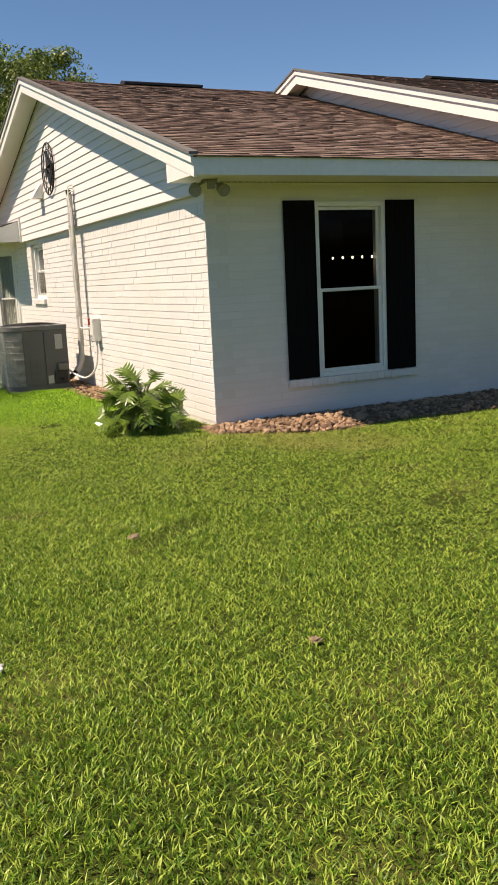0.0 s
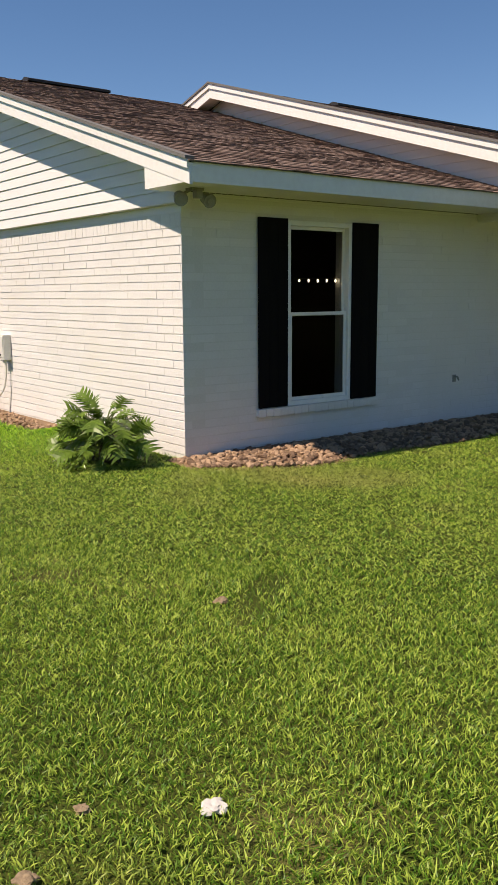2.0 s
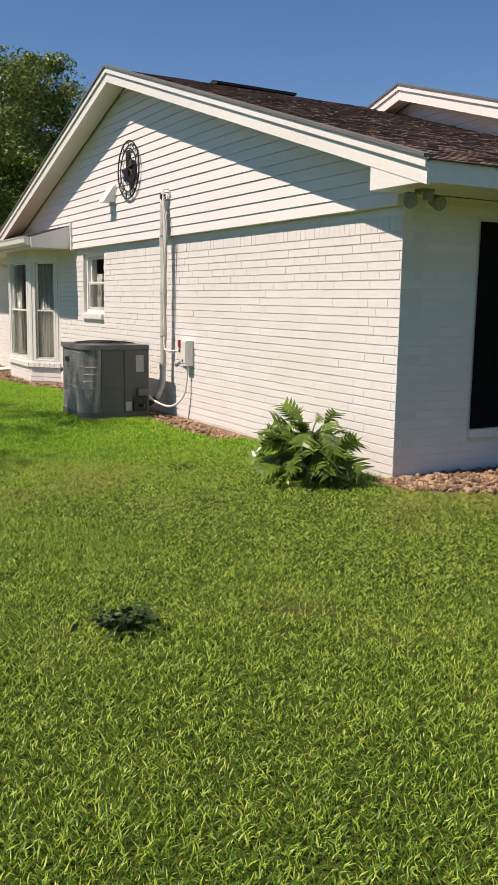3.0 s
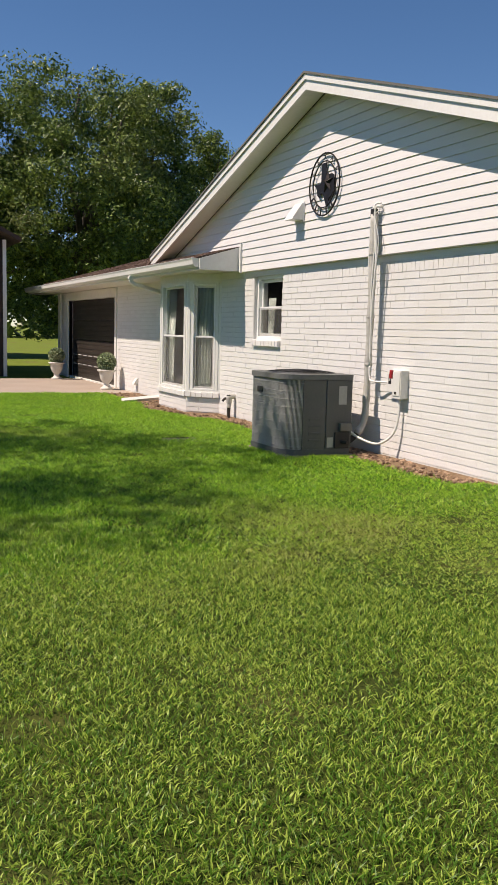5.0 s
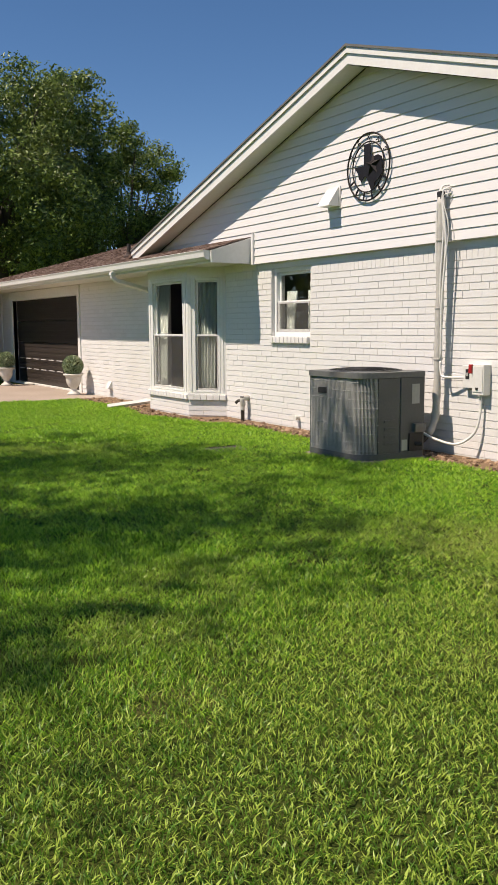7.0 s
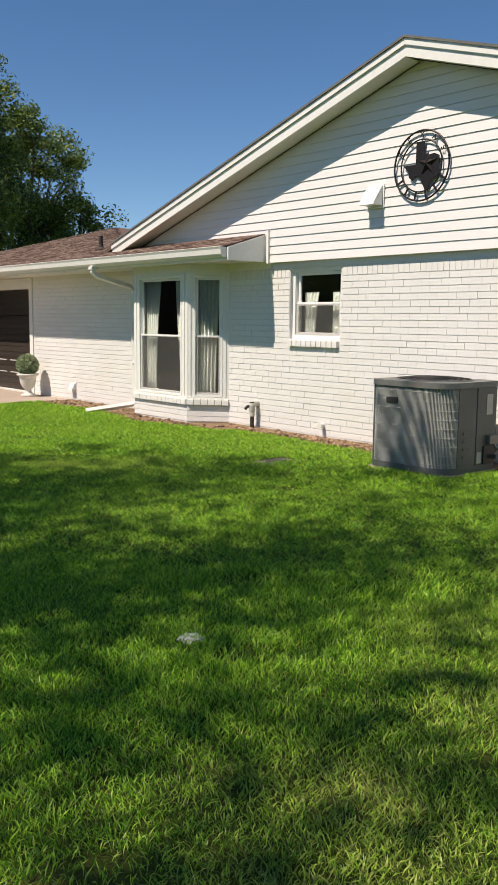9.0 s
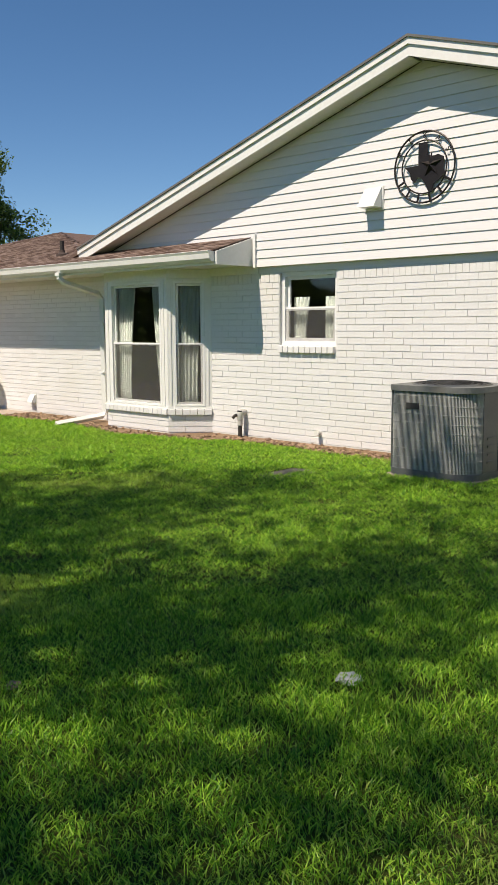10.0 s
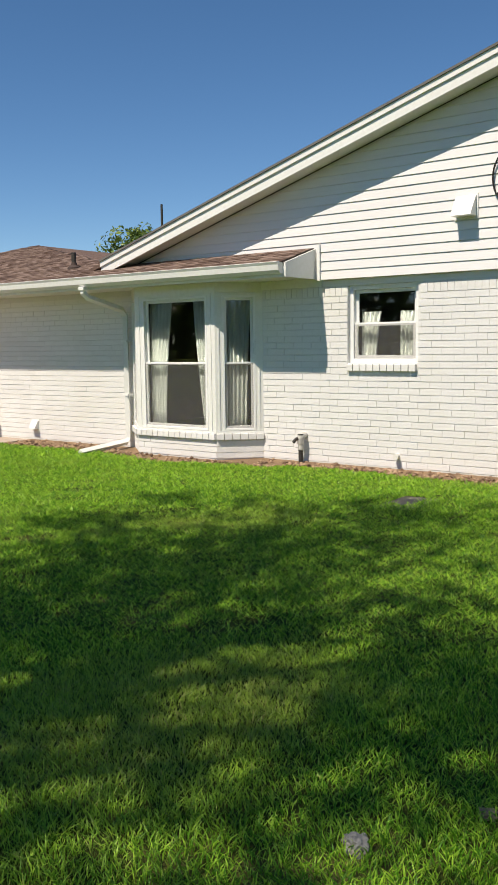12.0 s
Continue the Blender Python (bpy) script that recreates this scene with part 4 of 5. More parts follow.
plant = thing("philodendron", "bushy split-leaf philodendron at the foot of the house corner", "plant", pose(-0.62, 0.32, -0.01))
leaf_meshes = [lobed_leaf(0.24, 1), lobed_leaf(0.19, 2), lobed_leaf(0.14, 3)]
part("stalk", tube(bmesh.new(), smooth_line([(0, 0, 0), (0.03, -0.02, 0.15), (0.0, 0.02, 0.30)]), [0.07] * 6 + [0.06] * 7, 10), DRY_STEM, plant, "dark shaggy stalk")
rnd = random.Random(11)
for k in range(135):
    az = k * 2.39996 + rnd.uniform(-0.3, 0.3)
    lift = rnd.uniform(0.0, 1.2) if k > 12 else rnd.uniform(0.9, 1.4)
    lift = rnd.uniform(-0.5, 0.2) if k > 85 else lift
    reach = rnd.uniform(0.13, 0.29)
    if math.cos(az) > 0.55:
        reach *= 0.75
    base = Vector((0.02 * math.cos(az), 0.02 * math.sin(az), rnd.uniform(0.10, 0.28)))
    tip = base + Vector((reach * math.cos(az) * math.cos(lift), reach * math.sin(az) * math.cos(lift) * 1.25, reach * math.sin(lift)))
    part("stem", tube(bmesh.new(), smooth_line([base, base.lerp(tip, 0.5) + Vector((0, 0, 0.04)), tip], 4), 0.007, 6), STEM, plant)
    lf = new("leaf", leaf_meshes[k % 3])
    lf.parent = plant
    lf.matrix_local = Matrix.Translation(tip) @ Matrix.Rotation(az, 4, "Z") @ Matrix.Rotation(-lift * 0.45 + rnd.uniform(-0.45, 0.75), 4, "Y") @ Matrix.Rotation(rnd.uniform(-0.9, 0.9), 4, "X")
for k in range(7):
    az = rnd.uniform(0, 6.28)
    part("dry_stem", tube(bmesh.new(), smooth_line([(0.03 * math.cos(az), 0.03 * math.sin(az), 0.2), (0.12 * math.cos(az), 0.12 * math.sin(az), 0.14), (0.16 * math.cos(az), 0.16 * math.sin(az), 0.0)], 4), 0.008, 5), DRY_STEM, plant)


# ---- trees ----
def tree(name, x, y, height, rx, ry, low, clumps, per, leaf, seed, label, trunk_r=0.25, spread=0.55, bare=0, thick=0.42):
    """A tapered trunk, limbs towards the clumps, and a crown of leaf clumps with gaps."""
    rng = np.random.default_rng(seed)
    ob = thing(name, label, "tree", pose(x, y, -0.05))
    mid, half = (height + low) / 2, (height - low) / 2
    d = rng.normal(size=(clumps, 3))
    d /= np.linalg.norm(d, axis=1)[:, None]
    rad = rng.uniform(0.25, 1.0, clumps) ** 0.45
    wob = 1 + 0.16 * np.sin(3.1 * d[:, 0] + 2 * seed) + 0.14 * np.sin(4.3 * d[:, 1] + seed) + 0.10 * np.sin(6 * d[:, 2] + 3 * seed)
    c = d * (rad * wob)[:, None] * [rx, ry, half] + [0, 0, mid]
    c[:, 2] = np.minimum(c[:, 2], height - 0.7 * spread)
    size = rng.uniform(0.6, 1.5, clumps) * spread
    who = rng.integers(0, clumps, clumps * per)
    q = rng.normal(size=(len(who), 3))
    q *= (rng.uniform(0, 1, len(who)) ** 0.42 / np.linalg.norm(q, axis=1))[:, None]
    p = c[who] + q * 1.45 * size[who][:, None] * [1, 1, 0.7]
    crown = new("crown", leaf_quads(p, rng.uniform(0.6, 1.3, len(p)) * leaf, rng, "crown", LEAF, 0.3, q / np.linalg.norm(q, axis=1)[:, None]))
    crown.parent = ob
    crown["label"] = "uneven crown of small green leaves"
    bm = bmesh.new()
    top_z = low + half * 0.9
    tube(bm, smooth_line([(0, 0, 0), (0.1, 0.05, low * 0.6), (0.0, 0.1, low + 0.3 * half), (0.1, 0, top_z)], 4), [trunk_r * (1.25 - 0.85 * k / 12) for k in range(13)], 10)
    part("trunk", bm, BARK, ob, "", True)
    for k in range(0, clumps, max(1, clumps // 22)):
        z0 = rng.uniform(low * 0.7, top_z)
        a, b = Vector((0, 0.05, z0)), Vector(c[k])
        m_ = a.lerp(b, 0.5) + Vector((0, 0, 0.35))
        part("limb", tube(bmesh.new(), smooth_line([a, m_, b], 4), [trunk_r * thick * (1 - 0.8 * i / 8) for i in range(9)], 6), BARK, ob, "", True)
    for k in range(bare):
        a = Vector((rng.uniform(-0.5, 0.2) * rx, 0, height * 0.86))
        tube(bm := bmesh.new(), smooth_line([a, a + Vector((0.2, 0, 0.9)), a + Vector((rng.uniform(-0.6, 0.6), 0.2, 1.7))], 4), [0.05, 0.045, 0.04, 0.035, 0.03, 0.025, 0.02, 0.015, 0.01], 5)
        part("bare_limb", bm, BARK, ob, "", True)
    return ob


OAK = "tall dark green live oak behind the garage wing"
tree("oak_tree", 4.0, 34.0, 11.8, 5.4, 4.5, 1.8, 340, 300, 0.088, 1, OAK, 0.4, 0.58, 3)
tree("oak_tree", -2.0, 36.0, 12.4, 5.4, 4.5, 1.8, 270, 290, 0.088, 2, OAK, 0.4, 0.58)
tree("oak_tree", 7.0, 35.6, 12.2, 2.6, 3.2, 1.6, 170, 280, 0.088, 3, OAK, 0.3, 0.52)
tree("oak_tree", 11.0, 37.0, 10.9, 2.0, 2.8, 1.6, 120, 260, 0.085, 4, "slender dark green oak at the edge of the grove", 0.25, 0.5)
tree("oak_tree", 13.0, 36.0, 7.2, 2.2, 2.4, 2.0, 70, 240, 0.09, 5, "low dark green oak at the edge of the grove", 0.2, 0.5)
tree("oak_tree", 20.6, 31.0, 7.1, 2.6, 2.2, 1.6, 60, 130, 0.12, 6, "distant green tree behind the house roof", 0.2, 0.45)
tree("oak_tree", 3.6, 27.0, 3.3, 1.2, 1.2, 1.4, 20, 110, 0.09, 8, "young tree beyond the driveway", 0.06, 0.35)
# Out of view: an extra crown added to carry dappled shade further southwest.
tree("shade_tree", -14.7, 3.0, 13.2, 2.1, 1.5, 9.2, 52, 34, 0.11, 14, "unseen leafy tree added to extend the lawn shade", 0.20, 0.46, 0, 0.2)
tree("shade_tree", -12.3, 6.2, 13.2, 3.05, 3.7, 8.6, 175, 50, 0.11, 9, "tall leafy yard tree shading the lawn", 0.24, 0.50, 0, 0.2)

pole = thing("utility_pole", "thin dark pole far behind the roof", "pole", pose(19.6, 28.2, 0))
part("shaft", tube(bmesh.new(), [(0, 0, -0.2), (0, 0, 7.45)], [0.07, 0.05], 8), IRON, pole)

# far woods all round, one mass of leaf clumps
# The unseen west and south arc is added to darken window reflections.
rng = np.random.default_rng(21)
n = 30000
ang = rng.uniform(0, 2 * math.pi, n)
rad = rng.uniform(85, 105, n)
hgt = rng.uniform(0, 1, n) ** 0.8 * (9 + 3.0 * np.sin(ang * 9) + 2.0 * np.sin(ang * 23 + 1))
far = np.stack([rad * np.sin(ang), rad * np.cos(ang) + 5, hgt], 1)
woods = new("far_woods", leaf_quads(far, rng.uniform(0.8, 1.5, n), rng, "far_woods", LEAF, 0.2))
tagged(woods, "distant belt of dark green woods, unseen arc added for reflections", "woods", "", "stuff")

# ---- small things in the lawn ----
slab_ob = tagged(part("utility_cover", boxes((-2.02, -1.42, 5.86, 6.22, -0.05, -0.008), bevel=0.01), COVER), "flat concrete cover slab set in the lawn", "cover")


def clump(name, x, y, size, mat, seed, label, category, flat=0.5):
    rng_ = random.Random(seed)
    bm = bmesh.new()
    bmesh.ops.create_icosphere(bm, subdivisions=3, radius=size)
    for v in bm.verts:
        q = v.co * (9.0 / (size * 10)) + Vector((seed, 0, 0))
        v.co *= 1 + 0.55 * noise.noise(q * 1.7) + 0.25 * noise.noise(q * 4)
        v.co.z *= flat
    ob = part(name, bm, mat)
    ob.location = (x, y, size * flat * 0.2)
    return tagged(ob, label, category)


TAN_CLOD = material("tan dry earth", (0.17, 0.120, 0.070), (0.30, 0.225, 0.140), 0.95, scale=12, fine=60, bump=0.9, bump_scale=60)
clump("crumpled_paper", -2.87, -4.46, 0.036, PAPER, 3, "crumpled white paper scrap lying in the grass", "litter", 0.3)
clump("crumpled_paper", -5.44, 2.49, 0.055, PAPER, 4, "flat white paper scrap lying in the grass", "litter", 0.3)
clump("dirt_clod", -6.81, 3.71, 0.038, CLOD, 5, "grey dry clod on the shaded lawn", "clod", 0.8)
clump("dirt_clod", -7.55, 4.75, 0.03, CLOD, 6, "grey dry clod on the shaded lawn", "clod", 0.8)
for x, y, size, seed in ((-1.87, -3.12, 0.034, 7), (-1.71, -4.87, 0.026, 8), (-6.43, 3.46, 0.03, 9), (-3.17, -4.24, 0.022, 10), (-3.42, -4.43, 0.03, 12)):
    clump("dirt_clod", x, y, size, TAN_CLOD, seed, "small tan mound of dry earth in the grass", "clod", 0.4)


def weed(x, y, size, count, seed):
    r_ = np.random.default_rng(seed)
    p_ = r_.normal(size=(count, 3)) * [size, size, 0.012] + [0, 0, 0.045]
    p_[:, 2] = np.clip(p_[:, 2], 0.01, 0.08)
    ob = new("weed", leaf_quads(p_, r_.uniform(0.02, 0.04, count), r_, "weed", WEED, 0.7))
    ob.location = (x, y, -0.01)
    return tagged(ob, "low dark broad-leaved weed patch in the lawn", "weed")


WEED = leafy("dark weed leaf", (0.020, 0.050, 0.012), (0.050, 0.095, 0.022), (0.04, 0.07, 0.02), 0.45, 0.2, 4.0)
weed(-3.16, -2.09, 0.065, 150, 31)


# ---- beds ----
def front_bed_edge(x):
    return -0.42 - 0.52 * min(1.0, max(0.0, (x + 0.2) / 0.9)) - 0.06 * math.sin(3.1 * x)


def west_bed_edge(y):
    if y < 2.4:
        return -0.06
    if y < 8.4:
        return -0.40 - 0.05 * math.sin(2.3 * y) - 0.10 * max(0.0, 1 - abs(y - 4.4) / 0.8)
    return -0.60 - 0.25 * max(0.0, 1 - abs(y - 10.0) / 1.9) - 0.05 * math.sin(2.1 * y)


def strip_bed(name, pairs, label):
    bm = bmesh.new()
    rows = [(bm.verts.new((*a, 0.012)), bm.verts.new((*b, -0.018))) for a, b in pairs]
    for p, q in zip(rows, rows[1:]):
        bm.faces.new((p[0], q[0], q[1], p[1]))
    return structure(name, bm, SOIL, label, "bed")


bed_front = strip_bed("bed_front", [((x, 0.0), (x, front_bed_edge(x))) for x in np.linspace(-0.2, 5.0, 50)], "soil bed of tan river rocks along the front wall")
bed_west = strip_bed("bed_west", [((0.0, y), (west_bed_edge(y), y)) for y in np.linspace(1.6, 13.4, 90)], "narrow soil and rock bed along the sunny wall")
bm = boxes((4.9, EAST, -2.4, 0.0, -0.1, 0.01))
structure("path_porch", bm, CONCRETE, "shaded concrete porch floor", "path")


def pebble(seed):
    bm = bmesh.new()
    bmesh.ops.create_icosphere(bm, subdivisions=1, radius=1.0)
    for v in bm.verts:
        v.co *= 1 + 0.5 * noise.noise(v.co * 1.4 + Vector((seed * 3.7, 0, 0)))
        v.co.z *= 0.62
        v.co.y *= 0.82
    return bm


stone_meshes = []
for k in range(8):
    me = mesh_of("rock", pebble(k), ROCK)
    me.shade_flat()
    stone_meshes.append(me)


def rocks(bed, spots, keep=300):
    joined_v, joined_f, base = [], [], 0
    rnd = random.Random(len(spots))
    for k, (x, y, s) in enumerate(spots):
        m = Matrix.LocRotScale((x, y, s * 0.28), Euler((rnd.uniform(-0.4, 0.4), rnd.uniform(-0.4, 0.4), rnd.uniform(0, 6.28))), (s * rnd.uniform(0.8, 1.35), s, s * rnd.uniform(0.8, 1.2)))
        me = stone_meshes[k % 8]
        if k < keep:
            o = new("rock", me)
            o.parent = bed
            o.matrix_local = m
        else:
            joined_v += [m @ v.co for v in me.vertices]
            joined_f += [[i + base for i in p.vertices] for p in me.polygons]
            base += len(me.vertices)
    if joined_v:
        o = new("rock_pile", fast_mesh("rock_pile", np.array([tuple(v) for v in joined_v]), np.array(joined_f), ROCK_ISLAND))
        o.parent = bed
        o["kind"] = "stuff"


rnd = random.Random(3)
spots = []
while len(spots) < 1900:
    x = rnd.uniform(-0.15, 4.6)
    y = rnd.uniform(front_bed_edge(x) + 0.02, -0.03)
    spots.append((x, y, rnd.choice((0.016, 0.021, 0.027, 0.036)) * rnd.uniform(0.8, 1.25)))
spots.sort(key=lambda q: q[0])
rocks(bed_front, spots)
spots = []
while len(spots) < 950:
    y = rnd.uniform(2.4, 13.3)
    e = west_bed_edge(y)
    x = rnd.uniform(e, -0.03)
    if -1.2 < x < -0.30 and 4.25 < y < 5.3 or (x > -0.42 and 8.85 < y < 11.2 and x > e + 0.34):
        continue
    spots.append((x, y, rnd.choice((0.015, 0.02, 0.029)) * rnd.uniform(0.8, 1.25)))
rocks(bed_west, spots)

# ---- lap siding ----
def laps(owner, x, z0, ends, rows, lap=0.1065):
    for k in range(rows):
        z = z0 + lap * k
        (a0, b0), (a1, b1) = ends(z), ends(z + lap)
        if b0 - a0 < 0.05:
            continue
        if b1 <= a1:
            a1 = b1 = (a0 + b0) / 2
        bm = bmesh.new()
        v = [bm.verts.new(p) for p in ((x, a0, z), (x, b0, z), (x - 0.013, b0, z), (x - 0.013, a0, z), (x, a1, z + lap - 0.008), (x, b1, z + lap - 0.008), (x - 0.003, b1, z + lap - 0.008), (x - 0.003, a1, z + lap - 0.008))]
        for f in ((0, 1, 2, 3), (4, 5, 6, 7), (3, 2, 6, 7), (0, 3, 7, 4), (1, 2, 6, 5)):
            bm.faces.new([v[i] for i in f])
        part("siding_board", bm, SIDING, owner)


def west_ends(z):
    a = max(0.0, RIDGE_Y - (RIDGE_Z - 0.15 - z) / PITCH)
    b = RIDGE_Y + (RIDGE_Z - 0.15 - z) / PITCH
    return (a, min(b, 8.005 if z < 2.50 else 11.2))


def upper_ends(z):
    return (max(-1.98, RIDGE2_Y - (RIDGE2_Z - 0.17 - z) / PITCH2), min(RIDGE2_Y + (RIDGE2_Z - 0.17 - z) / PITCH2, 5.6))


laps(gable_west, SIDING_X, 2.190, west_ends, 20)
laps(gable_upper, 3.95, 2.24, upper_ends, 21)


# ---- bricks ----
def chip(w, h, d, c):
    """A painted brick face: w by h, standing d out of the wall, with worn edges."""
    e = c * 0.4
    v = np.array([(0, d, 0), (w, d, 0), (w, d, h), (0, d, h), (e, 0, c), (w - e, 0, c), (w - e, 0, h - c), (e, 0, h - c)], float)
    v[4:, 1] = 0
    f = np.array([(4, 5, 6, 7), (0, 1, 5, 4), (1, 2, 6, 5), (2, 3, 7, 6), (3, 0, 4, 7)])
    return v, f


CHIPS = {}


def lay(owner, m, pieces, depth, mat, keep, stretch, name="brick", wear=0.0018):
    """Pieces (u, z, w, h) on a wall's frame m: those of one stretch as parts, the rest joined."""
    rnd = random.Random(len(pieces))
    made, vs, fs, base = 0, [], [], 0
    for u, z, w, h in pieces:
        out = rnd.uniform(-0.0009, 0.0009)
        tilt = rnd.uniform(-0.008, 0.008)
        z += rnd.uniform(-0.0012, 0.0012)
        if made < keep and stretch[0] <= u <= stretch[1]:
            key = (name, round(w, 2), round(h, 3), depth, mat.name)
            if key not in CHIPS:
                v, f = chip(round(w, 2), h, depth, wear)
                CHIPS[key] = fast_mesh(name, v, f, mat)
            o = new(name, CHIPS[key])
            o.parent = owner
            o.matrix_local = m @ Matrix.Translation((u, out, z)) @ Matrix.Rotation(tilt, 4, "Y")
            made += 1
        else:
            v, f = chip(w, h, depth, wear * rnd.uniform(0.7, 1.6))
            v = v + [u, out, z]
            vs.append(v)
            fs.append(f + base)
            base += 8
    if vs:
        v = np.concatenate(vs)
        r = np.array(m)
        v = v @ r[:3, :3].T + r[:3, 3]
        o = new(name + "_field", fast_mesh(name + "_field", v, np.concatenate(fs), mat))
        o.parent = owner
        o["kind"] = "stuff"


def bond(length, rows, holes, z0=0.03, w=0.257, j=0.0075, ju=0.0035, h=COURSE, seed=1):
    """Running-bond bricks (u, z, w, h) clear of holes (u0, u1, z0, z1)."""
    rnd = random.Random(seed)
    out = []
    for k in range(rows):
        z = z0 + k * h
        u = -(0.5 * (k % 2)) * (w + ju) - rnd.uniform(0, 0.05)
        cuts = sorted([(a, b) for a, b, lo, hi in holes if z < hi - 0.01 and z + h > lo + 0.01])
        while u < length:
            a, b = max(u, 0.0), min(u + w, length)
            for c0, c1 in cuts:
                if a < c1 and b > c0:
                    if a < c0 - 0.03:
                        out.append((a, z, c0 - a, h - j))
                    a = max(a, c1) if b > c1 + 0.03 else b
            if b - a > 0.03:
                out.append((a, z, b - a, h - j))
            u += w + rnd.choice((0.0003, 0.0006, 0.001, 0.002, ju))
    return out


frame_west = west(0.0, 8.93, 0.0)
hole = [(8.93 - SMALL_WINDOW[1] - 0.005, 8.93 - SMALL_WINDOW[0] + 0.005, SMALL_WINDOW[2] - 0.09, 3.0)]
field = bond(8.93, 26, hole, seed=2)
soldiers = [(0.002 + k * 0.0775, 0.03 + 26 * COURSE, 0.0755, 0.115) for k in range(115)]
soldiers = [s for s in soldiers if not (hole[0][0] - 0.07 < s[0] < hole[0][1])]
lay(wall_west, frame_west, field, 0.012, WHITE_BRICK, 300, (4.2, 8.0), "brick")
lay(wall_west, frame_west, soldiers, 0.012, WHITE_BRICK, 0, (0, 0), "soldier_brick")
sill = thing("window_sill", "row of white painted sill bricks under the small window", "sill", None, "", "structure")
for k in range(10):
    part("brick", boxes((-0.045, 0.06, 6.80 + 0.0885 * k, 6.80 + 0.0885 * k + 0.08, 1.125, 1.205), bevel=0.006), WHITE_BRICK, sill)

frame_wing = west(0.0, 20.6, 0.0)
hole = [(20.6 - 11.15, 20.6 - 8.9, -1, 3), (20.6 - 19.64, 20.6 - 14.79, -1, 3)]
lay(wall_wing, frame_wing, bond(11.67, 28, hole, seed=5), 0.012, WHITE_BRICK, 300, (5.9, 9.4))

hole = [(0.805, 2.365, FRONT_1[2] - 0.085, FRONT_1[3] + 0.01), (4.43, 5.99, FRONT_2[2] - 0.085, FRONT_2[3] + 0.01)]
lay(wall_south, pose(0, 0.0, 0), bond(8.0, 29, hole, seed=7), 0.006, WHITE_BRICK, 300, (0.0, 3.0), "brick", 0.001)
for x0, x1 in ((0.80, 2.37), (4.43, 5.99)):
    sill = thing("window_sill", "white painted brick sill under the front window", "sill", None, "", "structure")
    n = 18
    for k in range(n):
        a = x0 + (x1 - x0) * k / n
        part("brick", boxes((a + 0.0005, a + (x1 - x0) / n - 0.0005, -0.042, 0.02, 0.292 + 0.003 * math.sin(k * 2.1), 0.368), bevel=0.005), WHITE_BRICK, sill)

for m, length in ((west(BX, BY1, 0), BY1 - BY0), (pose(BX, BY0, 0, 0, 0, ANG), SIDE), (pose(0, 11.15, 0, 0, 0, -180 - ANG), SIDE)):
    lay(bay, m, bond(length, 3, [], 0.02, seed=9), 0.012, WHITE_BRICK, 30, (0, 9))
    n = int(length / 0.09)
    for k in range(n):
        b = part("brick", boxes((k * length / n + 0.003, (k + 1) * length / n - 0.003, -0.038, 0.05, 0.257, 0.333), bevel=0.005), WHITE_BRICK, bay)
        b.matrix_local = m


# ---- shingles ----
def shingle_rows(owner, origin, along, up, length, rows, inside, keep, seed, exposure=0.105):
    """Overlapping tabs on a slope; inside(u, v) says where the slope has any."""
    along, up, origin = Vector(along).normalized(), Vector(up).normalized(), Vector(origin)
    out = along.cross(up).normalized()
    if out.z < 0:
        out = -out
    r = Matrix((along, up, out)).transposed()
    rnd = random.Random(seed)
    vs, fs, base, made = [], [], 0, 0
    cache = {}
    for k in range(rows):
        u = -rnd.uniform(0, 0.3)
        while u < length:
            w = rnd.choice((0.08, 0.12, 0.16, 0.21))
            a, b = max(u, 0.0), min(u + w, length)
            u += w
            mid = ((a + b) / 2, (k + 0.5) * exposure)
            if b - a < 0.03 or not inside(*mid):
                continue
            t = rnd.choice((0.010, 0.012, 0.015))
            v0 = k * exposure - rnd.uniform(0, 0.006)
            quad = np.array([(0, 0, 0.002), (b - a - 0.003, 0, 0.002), (b - a - 0.003, 0, t), (0, 0, t), (b - a - 0.003, exposure + 0.02, 0.004), (0, exposure + 0.02, 0.004)])
            faces = np.array([(0, 1, 2, 3), (3, 2, 4, 5), (0, 3, 5, 5), (1, 4, 2, 2)])
            tris = np.array([(0, 1, 2), (0, 2, 3), (3, 2, 4), (3, 4, 5), (0, 3, 5), (1, 4, 2)])
            if made < keep:
                key = (round(b - a, 2), t)
                if key not in cache:
                    cache[key] = fast_mesh("shingle", quad, tris, SHINGLE_PIECE)
                o = new("shingle", cache[key])
                o.parent = owner
                o.matrix_local = Matrix.Translation(origin + along * a + up * v0) @ r.to_4x4()
                made += 1
            else:
                vs.append((quad + [a, v0, 0]) @ np.array(r).T + np.array(origin))
                fs.append(tris + base)
                base += 6
    if vs:
        o = new("shingle_field", fast_mesh("shingle_field", np.concatenate(vs), np.concatenate(fs), SHINGLE))
        o.parent = owner
        o["kind"] = "stuff"


shingle_rows(roof_front, (RAKE_X - 0.01, EAVE_Y - 0.02, south_roof(EAVE_Y - 0.02) + 0.002), (1, 0, 0), (0, 1, PITCH), 4.33, 63, lambda u, v: True, 300, 1)
shingle_rows(roof_upper, (RAKE2_X - 0.01, -2.12, roof2(-2.12) + 0.002), (1, 0, 0), (0, 1, PITCH2), 12.0, 67, lambda u, v: True, 0, 2)


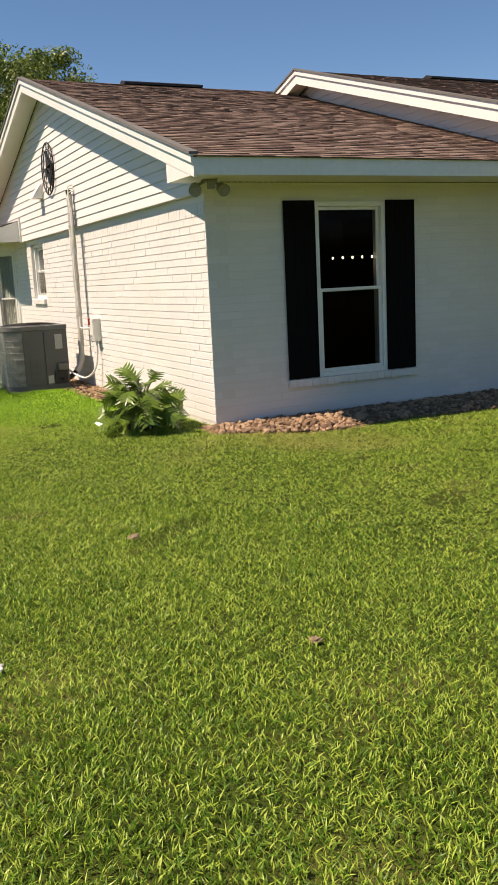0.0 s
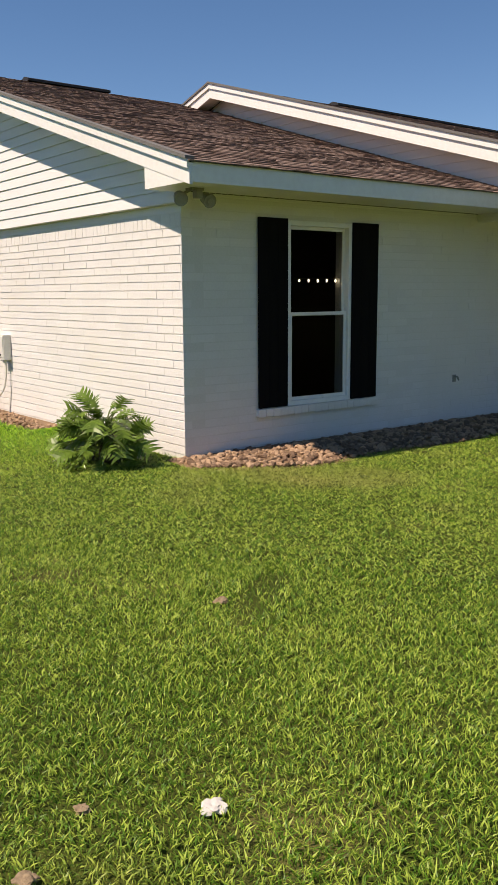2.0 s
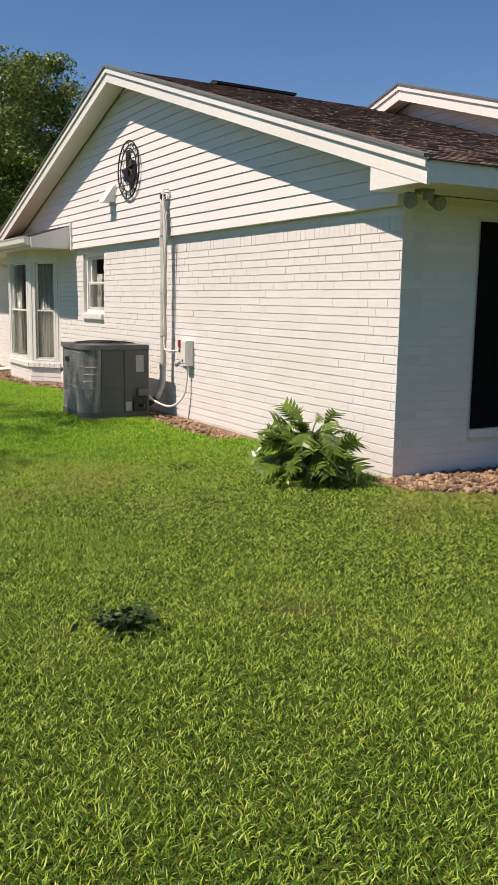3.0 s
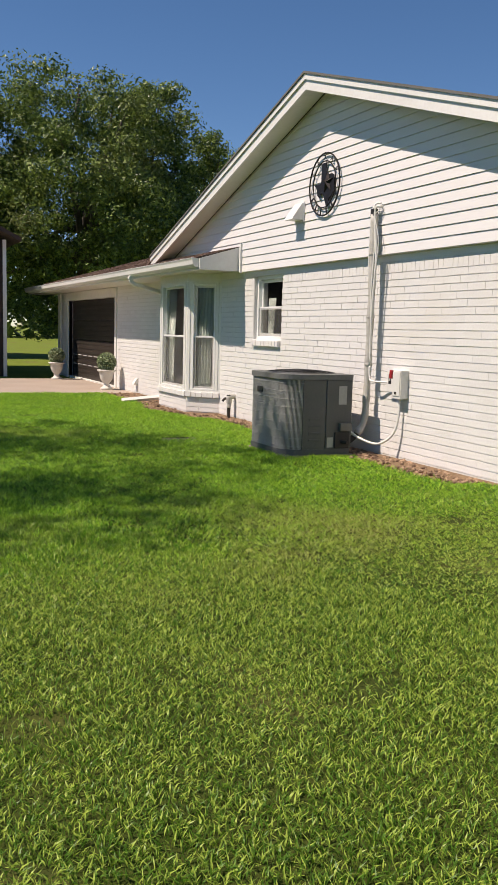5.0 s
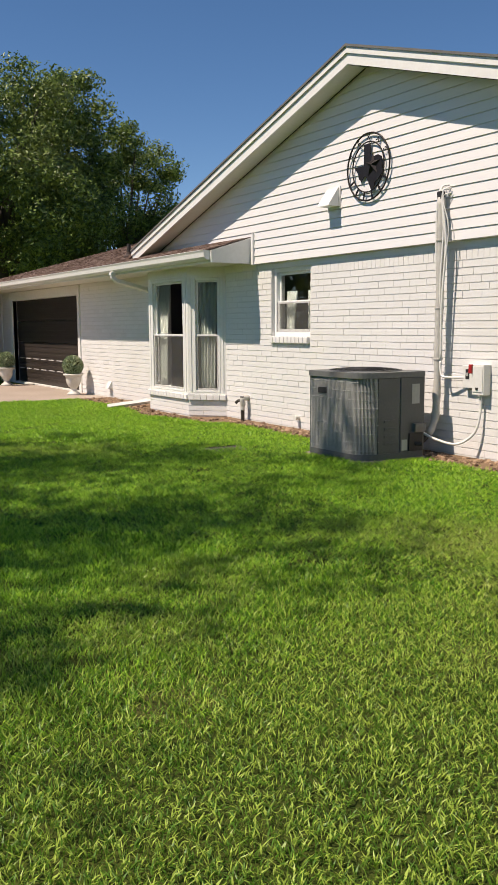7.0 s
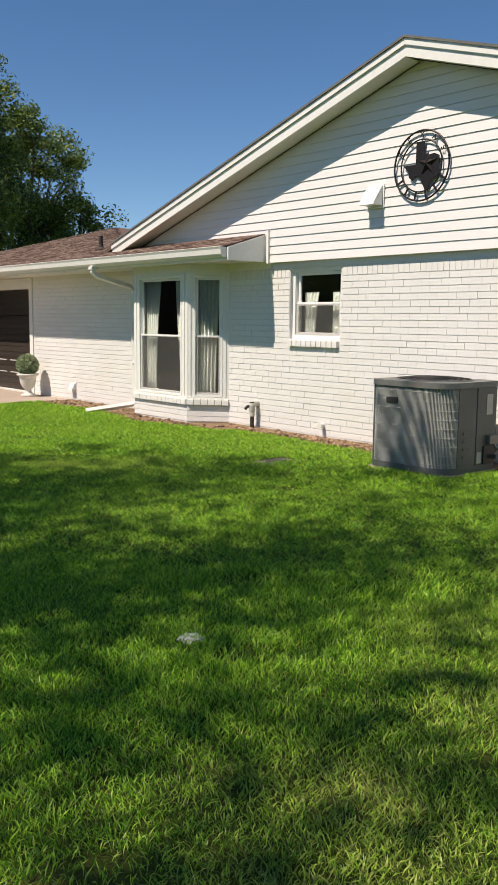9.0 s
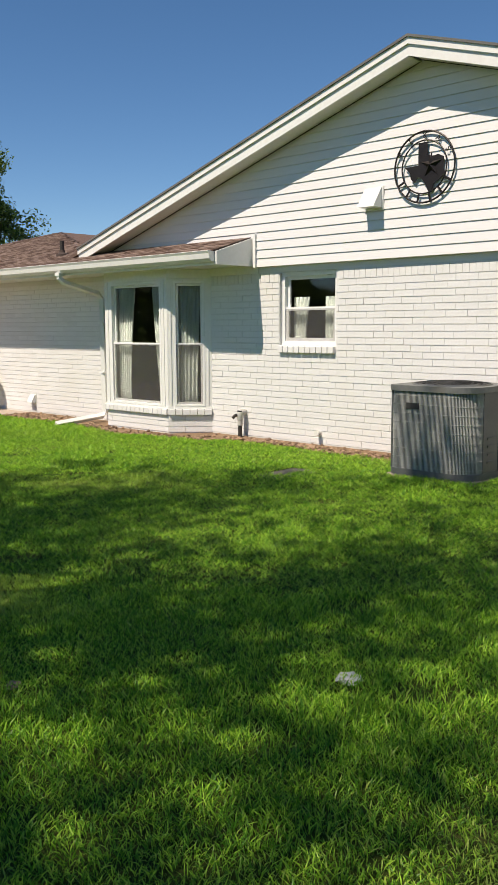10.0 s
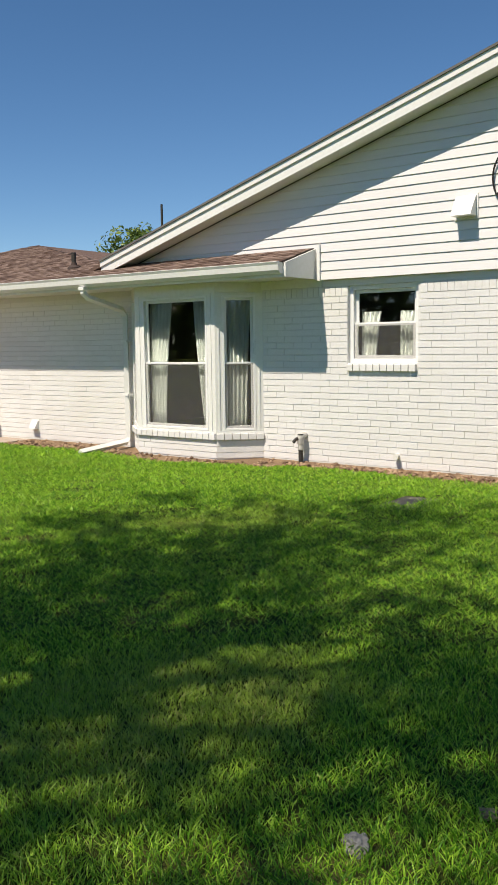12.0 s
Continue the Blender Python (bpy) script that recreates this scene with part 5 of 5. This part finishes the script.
def on_wing(u, v):
    x, y = WING_EAVE_X + v * 0.956, 21.4 - u
    if y < 11.35:
        return x < -0.05
    edge = HIP[0] - (abs(y - HIP[1]) / (21.4 - HIP[1]) * (HIP[0] - WING_EAVE_X) if y > HIP[1] else (HIP[1] - y) / (HIP[1] - 11.35) * (HIP[0] + 0.03))
    return x < edge


shingle_rows(roof_wing, (WING_EAVE_X - 0.03, 21.4, WING_EAVE_Z + 0.002 - 0.03 * PITCH), (0, -1, 0), (1, 0, PITCH), 13.3, 37, on_wing, 0, 3)

# ---- grass ----
rng = np.random.default_rng(12)


def waves(x, y, f, k):
    return np.sin(x * f + 1.7 * np.sin(y * f * 0.7 + k)) * np.sin(y * f * 1.13 + 1.3 * np.sin(x * f * 0.6 + 2 * k))


def grass_blades(count):
    """Blades over the yard, thickest along the walk side, thinner towards the house."""
    x, y = rng.uniform(-15.0, 5.0, count), rng.uniform(-12.0, 13.4, count)
    d = (x + 3.3) * 0.877 + (y + 7.7) * 0.48
    s = -(x + 3.3) * 0.48 + (y + 7.7) * 0.877
    want = np.select([d < 0.8, d < 4.0, d < 7.0, d < 11.0], [0.05, 1.0, 0.62, 0.42], 0.26)
    want = np.where(s > 0.28 * d - 1.4, want, 0.05)
    keep = rng.uniform(size=count) < want
    keep &= ~((x > -0.02) & (y > 0))
    fe = -0.42 - 0.52 * np.clip((x + 0.2) / 0.9, 0, 1) - 0.06 * np.sin(3.1 * x)
    keep &= ~((x > -0.2) & (y > fe + 0.05 * rng.normal(size=count)) & (y <= 0))
    we = np.where(y < 2.4, -0.04, np.where(y < 8.4, -0.40 - 0.05 * np.sin(2.3 * y), -0.60 - 0.25 * np.clip(1 - np.abs(y - 10.0) / 1.9, 0, 1) - 0.05 * np.sin(2.1 * y)))
    keep &= ~((x > we + 0.05 * rng.normal(size=count)) & (y > 0))
    keep &= ~((x > -1.16) & (y > 4.30) & (y < 5.26))
    keep &= ~((x > -1.95) & (x < -1.5) & (y > 5.92) & (y < 6.18))
    tuft = waves(x, y, 61.0, 1.0) + 0.8 * waves(x + 0.31 * y, y, 103.0, 2.0)
    keep &= (tuft < 0.45) | (rng.uniform(size=count) < 0.45)
    bald = waves(x, y, 1.9, 3.0) * waves(x, y, 4.7, 1.0) > 0.62
    keep &= ~(bald & (rng.uniform(size=count) < 0.65))
    x, y, d = x[keep], y[keep], d[keep]
    n = len(x)
    tall = 0.80 + 0.30 * waves(x, y, 2.3, 0.5) + 0.22 * waves(x, y, 7.0, 2.0)
    lushness = np.clip((y - 0.05 * x - 0.2) / 2.4, 0, 0.93)
    h = (0.008 + 0.015 * rng.uniform(size=n) ** 1.4) * np.clip(tall, 0.5, 1.4) * (1 + 1.1 * lushness)
    w = np.select([d < 4.0, d < 7.0, d < 11.0], [0.0027, 0.0037, 0.0054], 0.0088) * rng.uniform(0.7, 1.3, n)
    a, b = rng.uniform(0, 2 * math.pi, n), rng.uniform(0, 2 * math.pi, n)
    lean = rng.uniform(0.006, 0.030, n) + rng.uniform(0.0, 0.9, n) * h
    root = np.stack([x, y, np.full(n, -0.012)], 1)
    side = np.stack([np.cos(a), np.sin(a), np.zeros(n)], 1) * w[:, None]
    bend = np.stack([np.cos(b), np.sin(b), np.zeros(n)], 1) * lean[:, None]
    up = np.zeros((n, 3))
    up[:, 2] = h + 0.012
    # near the walk a blade is a bent kite, further off a plain spike
    kite = np.stack([root, root + up * 0.55 + bend * 0.3 - side, root + up * 0.55 + bend * 0.3 + side, root + up + bend], 1)
    spike = np.stack([root + up * 0.4 - side, root + up * 0.4 + side, root + up + bend], 1)
    near = d < 4.2
    # the back lawn is a lusher, greener turf than the front
    lush = rng.uniform(size=n) < lushness
    meshes = []
    for mask, mat in ((~lush, BLADE), (lush, LUSH_BLADE)):
        vv, ww = kite[mask & near], spike[mask & ~near]
        i = np.arange(len(vv))[:, None] * 4
        k = np.arange(len(ww))[:, None] * 3 + len(vv) * 4
        f = np.concatenate([i + [0, 2, 1], i + [1, 2, 3], k + [0, 1, 2]], 0)
        meshes.append(fast_mesh("grass", np.concatenate([vv.reshape(-1, 3), ww.reshape(-1, 3)]), f, mat))
    return meshes


front_turf, back_turf = grass_blades(6400000)
tagged(new("grass", front_turf), "mown yellowish green lawn of short blades", "grass", "", "stuff")
tagged(new("grass", back_turf), "mown lush bright green lawn beside the house", "grass", "", "stuff")
